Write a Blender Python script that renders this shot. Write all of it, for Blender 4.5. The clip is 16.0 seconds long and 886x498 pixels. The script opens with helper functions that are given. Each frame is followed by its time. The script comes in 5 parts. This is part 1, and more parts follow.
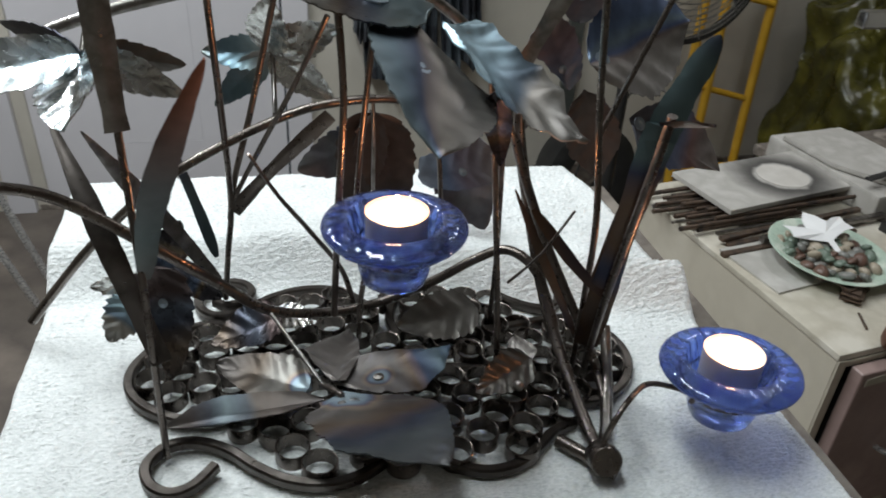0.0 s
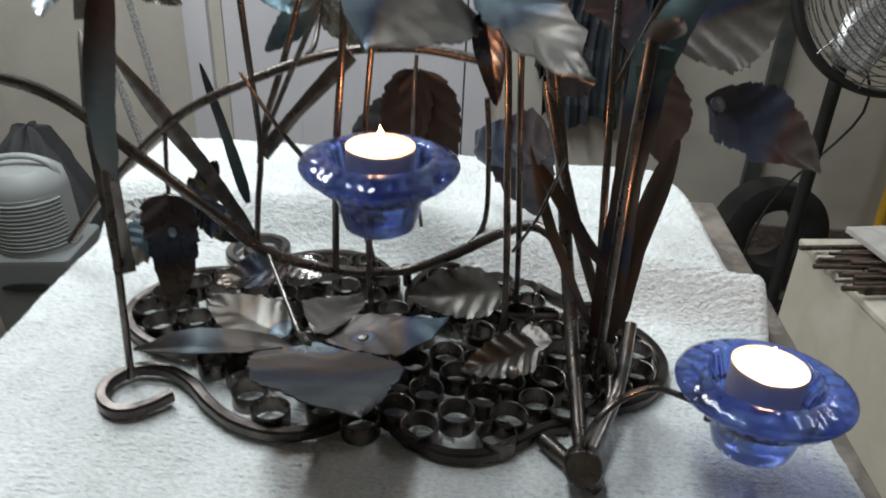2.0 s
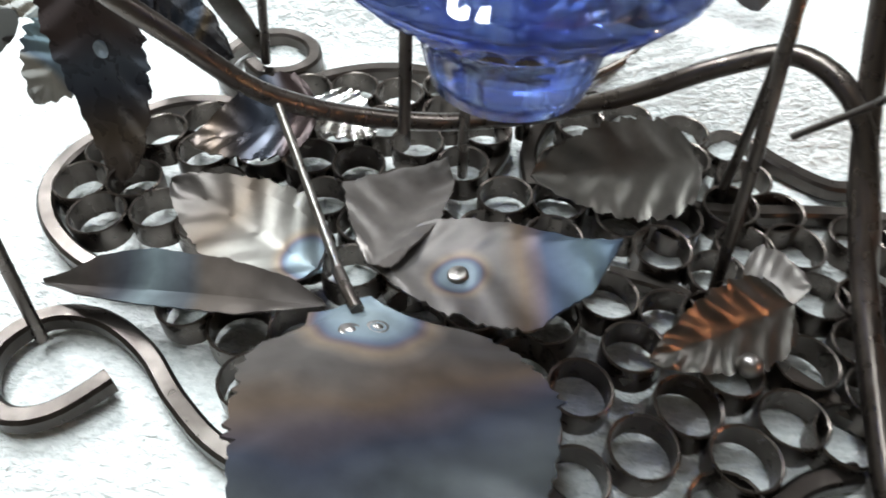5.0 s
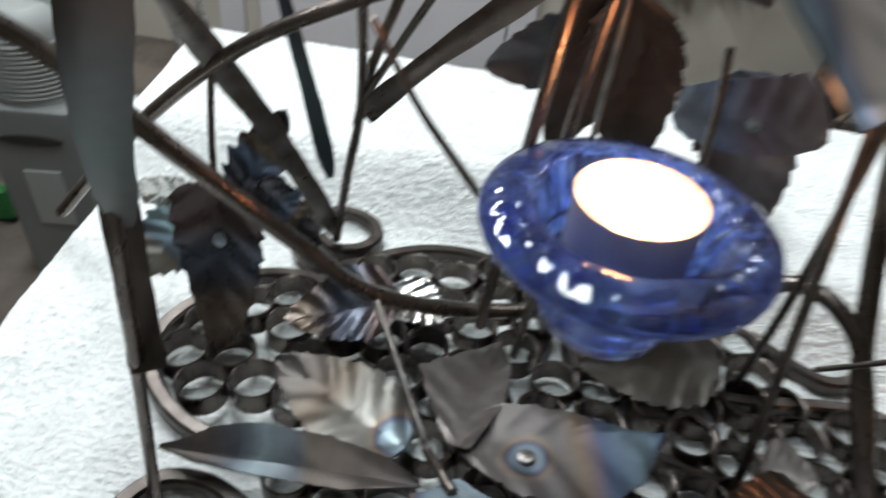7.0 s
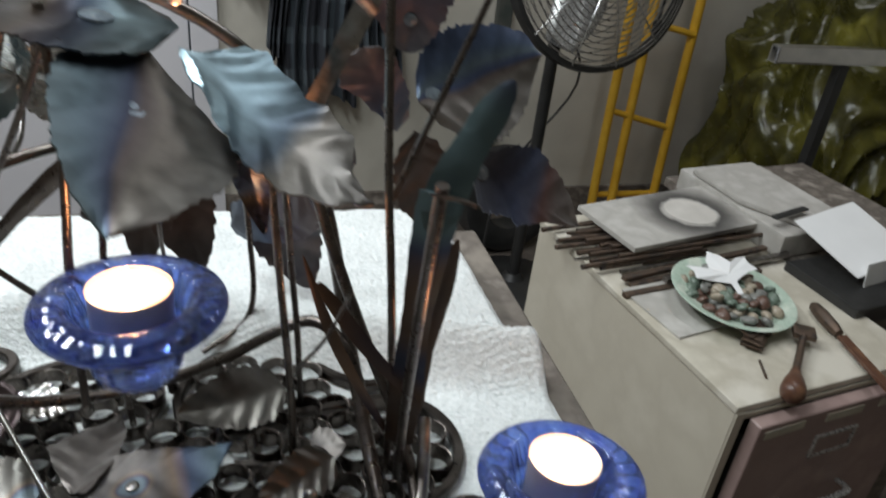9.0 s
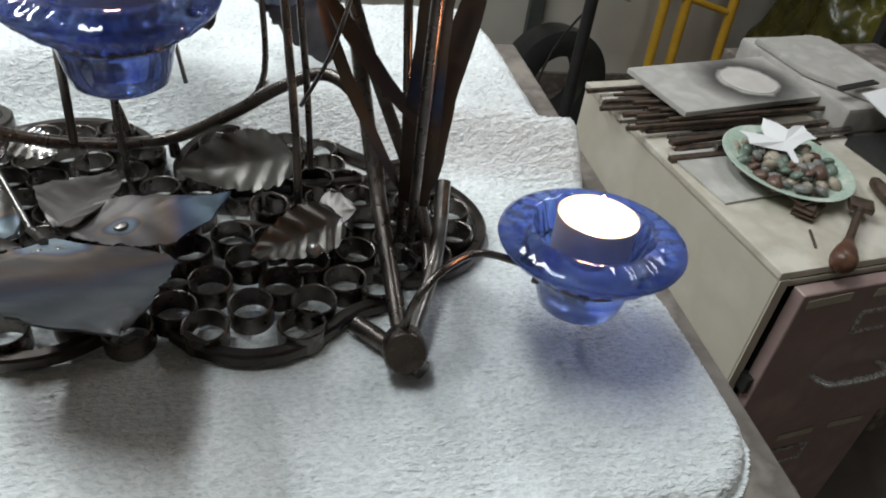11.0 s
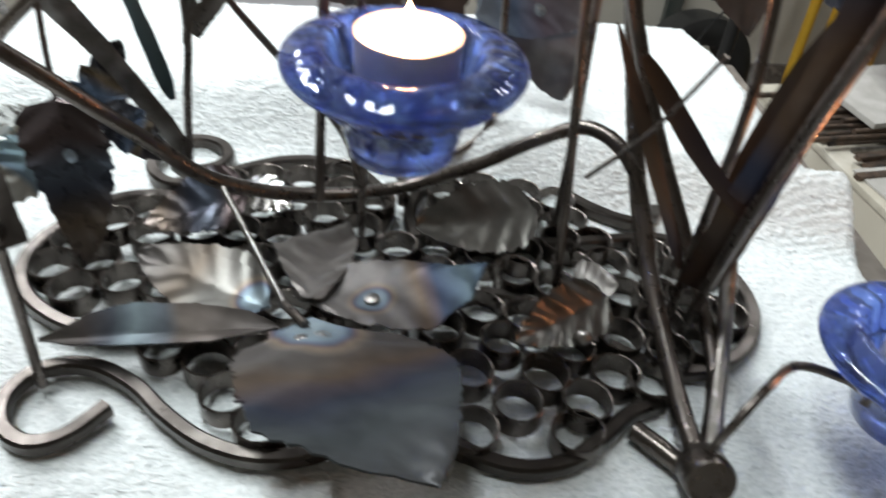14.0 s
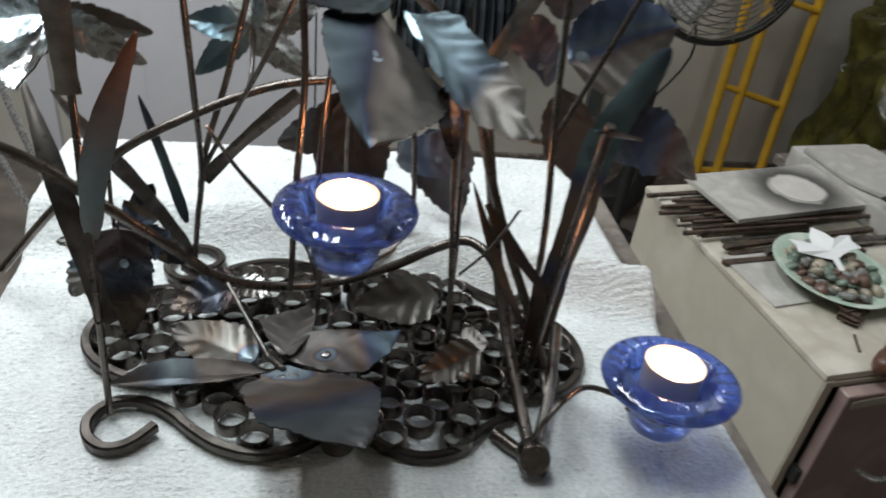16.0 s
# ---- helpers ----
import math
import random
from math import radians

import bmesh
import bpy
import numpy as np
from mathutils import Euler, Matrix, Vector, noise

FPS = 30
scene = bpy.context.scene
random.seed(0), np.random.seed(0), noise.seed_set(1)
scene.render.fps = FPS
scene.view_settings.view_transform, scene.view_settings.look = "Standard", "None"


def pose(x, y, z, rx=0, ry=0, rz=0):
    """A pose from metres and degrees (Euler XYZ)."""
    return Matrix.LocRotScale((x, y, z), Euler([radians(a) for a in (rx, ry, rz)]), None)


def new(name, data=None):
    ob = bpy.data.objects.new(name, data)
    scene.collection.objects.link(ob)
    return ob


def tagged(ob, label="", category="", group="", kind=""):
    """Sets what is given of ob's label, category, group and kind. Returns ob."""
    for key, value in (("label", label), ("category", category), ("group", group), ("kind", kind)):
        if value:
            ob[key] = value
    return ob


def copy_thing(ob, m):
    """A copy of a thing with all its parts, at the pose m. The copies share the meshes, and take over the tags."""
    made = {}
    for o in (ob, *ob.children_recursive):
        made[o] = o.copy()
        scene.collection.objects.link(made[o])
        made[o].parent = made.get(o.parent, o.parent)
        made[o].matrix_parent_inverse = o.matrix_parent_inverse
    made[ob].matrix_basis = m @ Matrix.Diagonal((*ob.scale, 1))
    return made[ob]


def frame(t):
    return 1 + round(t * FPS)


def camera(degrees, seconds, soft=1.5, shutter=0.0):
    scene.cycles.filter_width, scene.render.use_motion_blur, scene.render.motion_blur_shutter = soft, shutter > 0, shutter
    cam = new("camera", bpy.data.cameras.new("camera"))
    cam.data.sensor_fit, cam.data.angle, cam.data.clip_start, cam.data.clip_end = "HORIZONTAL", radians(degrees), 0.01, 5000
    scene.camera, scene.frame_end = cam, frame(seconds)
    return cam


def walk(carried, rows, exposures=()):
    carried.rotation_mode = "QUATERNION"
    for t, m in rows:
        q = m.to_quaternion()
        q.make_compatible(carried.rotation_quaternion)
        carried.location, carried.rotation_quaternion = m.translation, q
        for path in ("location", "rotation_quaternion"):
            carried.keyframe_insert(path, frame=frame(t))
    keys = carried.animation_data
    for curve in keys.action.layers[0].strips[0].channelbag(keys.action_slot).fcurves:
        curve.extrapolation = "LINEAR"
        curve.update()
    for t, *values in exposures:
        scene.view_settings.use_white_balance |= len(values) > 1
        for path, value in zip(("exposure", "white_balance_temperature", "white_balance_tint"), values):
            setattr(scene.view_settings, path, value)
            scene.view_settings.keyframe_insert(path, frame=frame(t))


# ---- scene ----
cam = camera(60.69, 16.0, soft=1.8, shutter=0.5)
# seconds, place in metres, turn in degrees
ROWS = [
    (0, -0.0164, 0.0233, 0.3612, 58.08, -3.00, 0.06),
    (0.5, 0.0477, 0.0190, 0.3615, 58.56, -2.70, 5.65),
    (1, 0.1017, 0.0193, 0.3571, 59.85, -3.32, 11.71),
    (1.5, 0.1091, 0.0275, 0.3366, 61.57, -0.77, 16.36),
    (2, 0.0990, 0.0514, 0.2934, 61.24, -2.29, 16.13),
    (2.5, 0.0883, 0.0804, 0.2585, 58.88, -3.44, 14.40),
    (3, 0.0563, 0.1157, 0.2539, 53.61, -4.49, 11.57),
    (5.5, -0.0198, 0.2613, 0.2085, 40.87, -1.68, 22.39),
    (6, -0.0508, 0.2587, 0.2099, 42.91, -3.37, 24.64),
    (6.5, -0.0615, 0.2502, 0.2239, 45.40, -3.75, 25.73),
    (7, -0.0405, 0.2279, 0.2656, 49.24, -5.90, 19.33),
    (7.5, -0.0162, 0.1912, 0.3142, 54.00, -5.46, 10.27),
    (8, 0.0066, 0.1587, 0.3483, 57.90, -5.14, 3.89),
    (8.5, 0.0366, 0.1366, 0.3601, 60.85, -5.34, -0.46),
    (9, 0.0717, 0.1155, 0.3481, 59.61, -6.03, -3.32),
    (9.5, 0.0918, 0.1011, 0.3206, 56.86, -4.86, -3.66),
    (10, 0.0938, 0.0977, 0.2918, 55.27, -6.14, -2.00),
    (12.5, 0.0814, 0.1524, 0.2457, 47.45, -6.01, 2.44),
    (13, 0.0738, 0.1658, 0.2479, 46.86, -6.21, 3.05),
    (13.5, 0.0432, 0.1718, 0.2450, 47.38, -6.27, 4.30),
    (14, 0.0052, 0.1695, 0.2579, 49.41, -4.47, 8.30),
    (14.5, -0.0084, 0.1562, 0.2820, 51.02, -3.97, 10.89),
    (15, 0.0026, 0.1148, 0.3175, 53.24, -4.89, 11.28),
    (15.5, 0.0149, 0.0729, 0.3408, 54.91, -6.35, 8.95),
    (16, 0.0304, 0.0241, 0.3724, 56.17, -6.20, 4.63),
]
walk(cam, [(t, pose(x, y, z, a, b, c)) for t, x, y, z, a, b, c in ROWS],
     [(0.0, 0.13), (1.5, 0.06), (3.0, 0.40), (5.5, 1.08), (6.5, 0.48), (7.0, 0.32), (7.5, 0.20), (8.5, 0.12), (10.0, 0.19), (12.5, 0.19), (13.5, 0.38), (14.5, 0.72), (16.0, 0.15)])

# ---- light: a ceiling tube over the table, one set back to brighten the door wall, an added fill at the right, two candle flames ----
world = bpy.data.worlds.new("world")
scene.world = world
world.use_nodes = True
world.node_tree.nodes["Background"].inputs[0].default_value = (0.6, 0.7, 0.8, 1)
world.node_tree.nodes["Background"].inputs[1].default_value = 0.05

ROOM = 12.0                      # the room stands turned by this many degrees
RM = pose(0, 0, 0, 0, 0, ROOM)
FLOOR = -1.03                    # the table's top is at zero


def area(name, m, sx, sy, watts, colour):
    d = bpy.data.lights.new(name, "AREA")
    d.shape, d.size, d.size_y, d.energy, d.color = "RECTANGLE", sx, sy, watts, colour
    ob = new(name, d)
    ob.matrix_world = m
    return ob


area("overhead_light", RM @ pose(-0.20, 0.80, 1.38), 0.22, 1.2, 18.5, (0.90, 0.98, 1.0))
# placed back and left to brighten the door and rear wall
area("overhead_light", RM @ pose(-0.95, 1.55, 1.38), 0.15, 1.2, 29, (0.93, 0.97, 1.0))
# unseen fill light, added to lift the towel's right side and the background
area("overhead_light", RM @ pose(1.25, 1.30, 1.38), 0.15, 1.2, 6.5, (0.95, 0.97, 1.0))
for x, y, z, w in ((-0.033, 0.407, 0.1590, 0.10), (0.180, 0.389, 0.0790, 0.08)):
    d = bpy.data.lights.new("candle_light", "POINT")
    d.energy, d.color, d.shadow_soft_size = w, (1.0, 0.40, 0.18), 0.004
    new("candle_light", d).location = (x, y, z)


# ---- materials ----
def mat(name, colour, rough=0.5, metal=0.0, spots=(), scale=30.0, bump=0.0, bump_scale=200.0, mix=0.6, detail=6, rough_var=0.15, sheen=0.0, coords="Object"):
    """A node material: a base colour broken by noise between it and the colours in spots, uneven gloss, fine relief."""
    m = bpy.data.materials.new(name)
    m.use_nodes = True
    nt = m.node_tree
    b = nt.nodes["Principled BSDF"]
    tc = nt.nodes.new("ShaderNodeTexCoord")
    n1 = nt.nodes.new("ShaderNodeTexNoise")
    n1.inputs["Scale"].default_value, n1.inputs["Detail"].default_value = scale, detail
    nt.links.new(tc.outputs[coords], n1.inputs["Vector"])
    ramp = nt.nodes.new("ShaderNodeValToRGB")
    cols = [colour] + list(spots)
    els = ramp.color_ramp.elements
    while len(els) < max(2, len(cols)):
        els.new(0.5)
    for i, e in enumerate(els):
        c = cols[min(i, len(cols) - 1)]
        if len(cols) == 1:
            c = tuple(v * (0.85 if i else 1.1) for v in c)
        e.position, e.color = 0.32 + 0.36 * i / max(1, len(els) - 1), (*c, 1)
    nt.links.new(n1.outputs["Fac"], ramp.inputs[0])
    nt.links.new(ramp.outputs[0], b.inputs["Base Color"])
    b.inputs["Metallic"].default_value = metal
    n2 = nt.nodes.new("ShaderNodeTexNoise")
    n2.inputs["Scale"].default_value, n2.inputs["Detail"].default_value = bump_scale, 4
    nt.links.new(tc.outputs[coords], n2.inputs["Vector"])
    mr = nt.nodes.new("ShaderNodeMapRange")
    mr.inputs["To Min"].default_value, mr.inputs["To Max"].default_value = max(0.02, rough - rough_var), min(1, rough + rough_var)
    nt.links.new(n2.outputs["Fac"], mr.inputs["Value"])
    nt.links.new(mr.outputs[0], b.inputs["Roughness"])
    if bump:
        bp = nt.nodes.new("ShaderNodeBump")
        bp.inputs["Strength"].default_value, bp.inputs["Distance"].default_value = 0.6, bump
        nt.links.new(n2.outputs["Fac"], bp.inputs["Height"])
        nt.links.new(bp.outputs[0], b.inputs["Normal"])
    if sheen:
        b.inputs["Sheen Weight"].default_value = sheen
    return m


STEEL = mat("dark_steel", (0.155, 0.134, 0.120), 0.30, 0.92, [(0.11, 0.094, 0.085), (0.20, 0.175, 0.158)], 30, 0.00018, 240)
BRIGHT = mat("ground_steel", (0.36, 0.345, 0.33), 0.33, 1.0, [(0.20, 0.185, 0.17), (0.45, 0.43, 0.42)], 45, 0.0004, 250)
TINT = mat("heat_tinted_steel", (0.11, 0.095, 0.085), 0.40, 1.0, [(0.13, 0.11, 0.10), (0.13, 0.085, 0.06), (0.06, 0.065, 0.10), (0.11, 0.155, 0.165)], 11, 0.0003, 180, detail=1)
SILVER = mat("bright_leaf_steel", (0.62, 0.62, 0.60), 0.26, 1.0, [(0.48, 0.47, 0.45), (0.35, 0.42, 0.46)], 20, 0.0002, 160, detail=2)


def heat(name, stops, rough=0.45, wander=0.35, tarnish=0.5, metal=0.42, spot=None, across=False):
    """Sheet steel whose temper colours run along the leaf from its weld to its tip, with wandering borders, smears and dull patches."""
    m = bpy.data.materials.new(name)
    m.use_nodes = True
    nt = m.node_tree
    b = nt.nodes["Principled BSDF"]
    uv, tc = nt.nodes.new("ShaderNodeUVMap"), nt.nodes.new("ShaderNodeTexCoord")
    sep = nt.nodes.new("ShaderNodeSeparateXYZ")
    nt.links.new(uv.outputs[0], sep.inputs[0])
    n = nt.nodes.new("ShaderNodeTexNoise")
    n.inputs["Scale"].default_value, n.inputs["Detail"].default_value = 18, 1.5
    nt.links.new(tc.outputs["Object"], n.inputs["Vector"])
    sc = nt.nodes.new("ShaderNodeMath")
    sc.operation, sc.inputs[1].default_value = "MULTIPLY_ADD", wander
    nt.links.new(n.outputs["Fac"], sc.inputs[0])
    off = nt.nodes.new("ShaderNodeMath")
    off.operation, off.inputs[1].default_value = "SUBTRACT", wander / 2
    nt.links.new(sep.outputs[1 if across else 0], off.inputs[0])
    nt.links.new(off.outputs[0], sc.inputs[2])
    ramp = nt.nodes.new("ShaderNodeValToRGB")
    els = ramp.color_ramp.elements
    while len(els) < len(stops):
        els.new(0.5)
    for e, (p, c) in zip(els, stops):
        e.position, e.color = p, (*c, 1)
    nt.links.new(sc.outputs[0], ramp.inputs[0])
    tint = ramp.outputs[0]
    if spot:
        # the round temper colours about a weld
        dist = nt.nodes.new("ShaderNodeVectorMath")
        dist.operation, dist.inputs[1].default_value = "DISTANCE", spot[0]
        nt.links.new(tc.outputs["Object"], dist.inputs[0])
        rel = nt.nodes.new("ShaderNodeMath")
        rel.operation, rel.inputs[1].default_value = "MULTIPLY", 0.5 / spot[1]
        nt.links.new(dist.outputs["Value"], rel.inputs[0])
        wob = nt.nodes.new("ShaderNodeMath")
        wob.operation, wob.inputs[1].default_value = "MULTIPLY_ADD", 0.10
        nt.links.new(n.outputs["Fac"], wob.inputs[0])
        nt.links.new(rel.outputs[0], wob.inputs[2])
        zone = nt.nodes.new("ShaderNodeValToRGB")
        ze = zone.color_ramp.elements
        while len(ze) < 6:
            ze.new(0.5)
        for e, (p, c, al) in zip(ze, ((0.0, (0.27, 0.32, 0.34), 1), (0.40, (0.19, 0.24, 0.28), 1), (0.505, (0.10, 0.12, 0.17), 1), (0.555, (0.13, 0.10, 0.11), 0.9), (0.63, (0.24, 0.18, 0.13), 0.7), (0.80, (0.24, 0.2, 0.17), 0))):
            e.position, e.color = p, (*c, al)
        nt.links.new(wob.outputs[0], zone.inputs[0])
        mx = nt.nodes.new("ShaderNodeMix")
        mx.data_type = "RGBA"
        nt.links.new(zone.outputs["Alpha"], mx.inputs[0])
        nt.links.new(ramp.outputs[0], mx.inputs[6])
        nt.links.new(zone.outputs["Color"], mx.inputs[7])
        tint = mx.outputs[2]
    f = nt.nodes.new("ShaderNodeTexNoise")
    f.inputs["Scale"].default_value, f.inputs["Detail"].default_value = 140, 6
    nt.links.new(tc.outputs["Object"], f.inputs["Vector"])
    dull = nt.nodes.new("ShaderNodeMapRange")
    dull.inputs["From Min"].default_value, dull.inputs["From Max"].default_value = 0.3, 0.7
    dull.inputs["To Min"].default_value, dull.inputs["To Max"].default_value = 1 - 0.3 * tarnish, 1 + 0.2 * tarnish
    nt.links.new(f.outputs["Fac"], dull.inputs["Value"])
    mul = nt.nodes.new("ShaderNodeVectorMath")
    mul.operation = "SCALE"
    nt.links.new(tint, mul.inputs[0])
    nt.links.new(dull.outputs[0], mul.inputs["Scale"])
    nt.links.new(mul.outputs[0], b.inputs["Base Color"])
    mr = nt.nodes.new("ShaderNodeMapRange")
    mr.inputs["To Min"].default_value, mr.inputs["To Max"].default_value = rough - 0.12, rough + 0.14
    nt.links.new(f.outputs["Fac"], mr.inputs["Value"])
    nt.links.new(mr.outputs[0], b.inputs["Roughness"])
    bp = nt.nodes.new("ShaderNodeBump")
    bp.inputs["Strength"].default_value, bp.inputs["Distance"].default_value = 0.5, 0.0003
    nt.links.new(f.outputs["Fac"], bp.inputs["Height"])
    nt.links.new(bp.outputs[0], b.inputs["Normal"])
    b.inputs["Metallic"].default_value = metal
    b.inputs["Specular IOR Level"].default_value = 0.2
    return m


GREY_, BRONZE_, PLUM_, BLUE_, CYAN_ = (0.20, 0.183, 0.174), (0.18, 0.13, 0.095), (0.11, 0.09, 0.11), (0.07, 0.095, 0.16), (0.17, 0.23, 0.26)
LEAF = heat("leaf_steel", [(0.0, CYAN_), (0.08, (0.14, 0.17, 0.19)), (0.16, BRONZE_), (0.26, GREY_), (0.66, GREY_), (0.80, BRONZE_), (0.90, PLUM_), (1.0, BLUE_)], 0.46)
HALFBLUE = heat("half_blued_steel", [(0.0, (0.12, 0.155, 0.17)), (0.25, (0.11, 0.145, 0.16)), (0.40, (0.05, 0.065, 0.10)), (0.50, (0.07, 0.06, 0.068)), (0.58, (0.115, 0.088, 0.068)), (0.68, (0.125, 0.115, 0.108)), (1.0, (0.13, 0.12, 0.112))], 0.31, 0.25, metal=0.9)
BLUED = heat("blued_steel", [(0.0, (0.17, 0.20, 0.24)), (0.3, (0.10, 0.13, 0.20)), (0.55, (0.14, 0.12, 0.15)), (0.75, (0.13, 0.12, 0.14)), (1.0, (0.18, 0.17, 0.18))], 0.34, 0.5, metal=0.42)
DARKLEAF = heat("dark_leaf_steel", [(0.0, (0.10, 0.11, 0.13)), (0.3, (0.09, 0.09, 0.12)), (0.55, (0.12, 0.12, 0.125)), (0.8, (0.105, 0.10, 0.11)), (1.0, (0.14, 0.14, 0.145))], 0.42, 0.5, metal=0.6)
BROAD = heat("broad_leaf_steel", [(0.0, (0.092, 0.084, 0.080)), (0.30, (0.092, 0.082, 0.077)), (0.40, (0.092, 0.067, 0.050)), (0.46, (0.058, 0.048, 0.056)), (0.52, (0.034, 0.039, 0.056)), (0.66, (0.054, 0.061, 0.065)), (1.0, (0.063, 0.061, 0.062))], 0.44, 0.36, spot=((-0.0580, 0.3680, 0.0345), 0.0165))
CORNER = heat("blue_cornered_steel", [(0.0, (0.155, 0.142, 0.135)), (0.52, (0.155, 0.142, 0.135)), (0.60, (0.15, 0.11, 0.08)), (0.66, PLUM_), (0.70, (0.055, 0.075, 0.125)), (0.86, (0.10, 0.14, 0.165)), (1.0, (0.055, 0.085, 0.14))], 0.42, 0.10, spot=((-0.0418, 0.4018, 0.0250), 0.0085))
PLEATED = heat("pleated_leaf_steel", [(0.0, (0.357, 0.476, 0.527)), (0.30, (0.255, 0.357, 0.416)), (0.50, (0.136, 0.178, 0.230)), (0.60, (0.323, 0.306, 0.281)), (0.8, (0.340, 0.332, 0.315)), (1.0, (0.212, 0.204, 0.196))], 0.40, 0.35, metal=0.88)
BANDED = heat("blue_banded_steel", [(0.0, (0.156, 0.197, 0.217)), (0.20, (0.115, 0.156, 0.184)), (0.36, (0.082, 0.107, 0.143)), (0.46, (0.049, 0.057, 0.090)), (0.53, (0.098, 0.082, 0.082)), (0.62, (0.164, 0.146, 0.131)), (1.0, (0.156, 0.146, 0.136))], 0.46, 0.22, metal=0.88, across=True)
RIMBLUE = heat("blue_rimmed_steel", [(0.0, (0.15, 0.14, 0.13)), (0.40, (0.135, 0.122, 0.112)), (0.48, (0.10, 0.08, 0.075)), (0.54, (0.05, 0.065, 0.12)), (0.64, (0.085, 0.11, 0.13)), (0.78, (0.055, 0.075, 0.12)), (1.0, (0.05, 0.065, 0.11))], 0.36, 0.22, metal=0.55, across=True)
DUSK = heat("dusk_blue_steel", [(0.0, (0.11, 0.115, 0.13)), (0.25, (0.06, 0.065, 0.09)), (0.42, (0.07, 0.085, 0.14)), (0.55, (0.10, 0.11, 0.16)), (0.66, (0.15, 0.09, 0.085)), (0.80, (0.14, 0.12, 0.115)), (1.0, (0.15, 0.135, 0.125))], 0.34, 0.30, metal=0.40)
UMBER = heat("umber_leaf_steel", [(0.0, (0.075, 0.062, 0.056)), (0.5, (0.10, 0.080, 0.072)), (1.0, (0.085, 0.072, 0.066))], 0.40, 0.4, metal=0.45)
TEAL = heat("teal_tempered_steel", [(0.0, (0.40, 0.44, 0.44)), (0.25, (0.22, 0.30, 0.33)), (0.5, (0.12, 0.19, 0.23)), (0.75, (0.10, 0.15, 0.18)), (1.0, (0.17, 0.19, 0.19))], 0.32, 0.4, metal=0.6)
REDTIP = heat("red_tipped_steel", [(0.0, (0.10, 0.095, 0.09)), (0.25, (0.07, 0.085, 0.085)), (0.5, (0.065, 0.063, 0.062)), (0.68, (0.085, 0.052, 0.043)), (0.85, (0.20, 0.075, 0.045)), (1.0, (0.34, 0.11, 0.06))], 0.34, 0.2, metal=0.7)
CRIMPED = heat("crimped_leaf_steel", [(0.0, (0.13, 0.122, 0.112)), (0.5, (0.10, 0.092, 0.083)), (1.0, (0.14, 0.133, 0.122))], 0.33, 0.4, metal=0.8)
BAR = mat("forged_bar_steel", (0.092, 0.080, 0.073), 0.33, 0.95, [(0.06, 0.052, 0.047), (0.13, 0.116, 0.106)], 35, 0.0002, 220)
WELD = mat("weld_metal", (0.22, 0.27, 0.30), 0.35, 0.5, [(0.15, 0.18, 0.22), (0.32, 0.36, 0.38)], 160, 0.0002, 400)
PLAIN = heat("plain_leaf_steel", [(0.0, (0.14, 0.127, 0.12)), (0.5, (0.18, 0.163, 0.153)), (1.0, (0.15, 0.137, 0.128))], 0.36, 0.5, metal=0.6)
SOOTY = heat("soot_dark_steel", [(0.0, (0.05, 0.045, 0.05)), (0.3, (0.04, 0.042, 0.055)), (0.45, (0.10, 0.13, 0.19)), (0.56, (0.14, 0.10, 0.06)), (0.66, (0.05, 0.045, 0.05)), (1.0, (0.035, 0.033, 0.035))], 0.26, 0.4, metal=0.65)
NIGHT = heat("deep_blued_steel", [(0.0, (0.055, 0.042, 0.042)), (0.22, (0.05, 0.035, 0.034)), (0.36, (0.055, 0.065, 0.085)), (0.50, (0.03, 0.034, 0.048)), (0.62, (0.045, 0.038, 0.038)), (0.78, (0.08, 0.06, 0.045)), (1.0, (0.10, 0.083, 0.075))], 0.28, 0.4, metal=0.6)
SPEAR = heat("spear_leaf_steel", [(0.0, (0.066, 0.059, 0.057)), (0.30, (0.082, 0.068, 0.060)), (0.44, (0.086, 0.071, 0.061)), (0.50, (0.057, 0.064, 0.075)), (0.64, (0.107, 0.135, 0.148)), (0.74, (0.041, 0.046, 0.057)), (0.86, (0.053, 0.044, 0.041)), (1.0, (0.082, 0.074, 0.067))], 0.38, 0.40)
POLISHED = heat("polished_leaf_steel", [(0.0, (0.128, 0.148, 0.160)), (0.18, (0.136, 0.128, 0.118)), (0.30, (0.224, 0.214, 0.198)), (0.44, (0.152, 0.142, 0.130)), (0.60, (0.108, 0.086, 0.069)), (0.80, (0.096, 0.085, 0.078)), (1.0, (0.108, 0.098, 0.094))], 0.40, 0.25, metal=0.7, spot=((-0.0897, 0.3905, 0.0245), 0.0085))


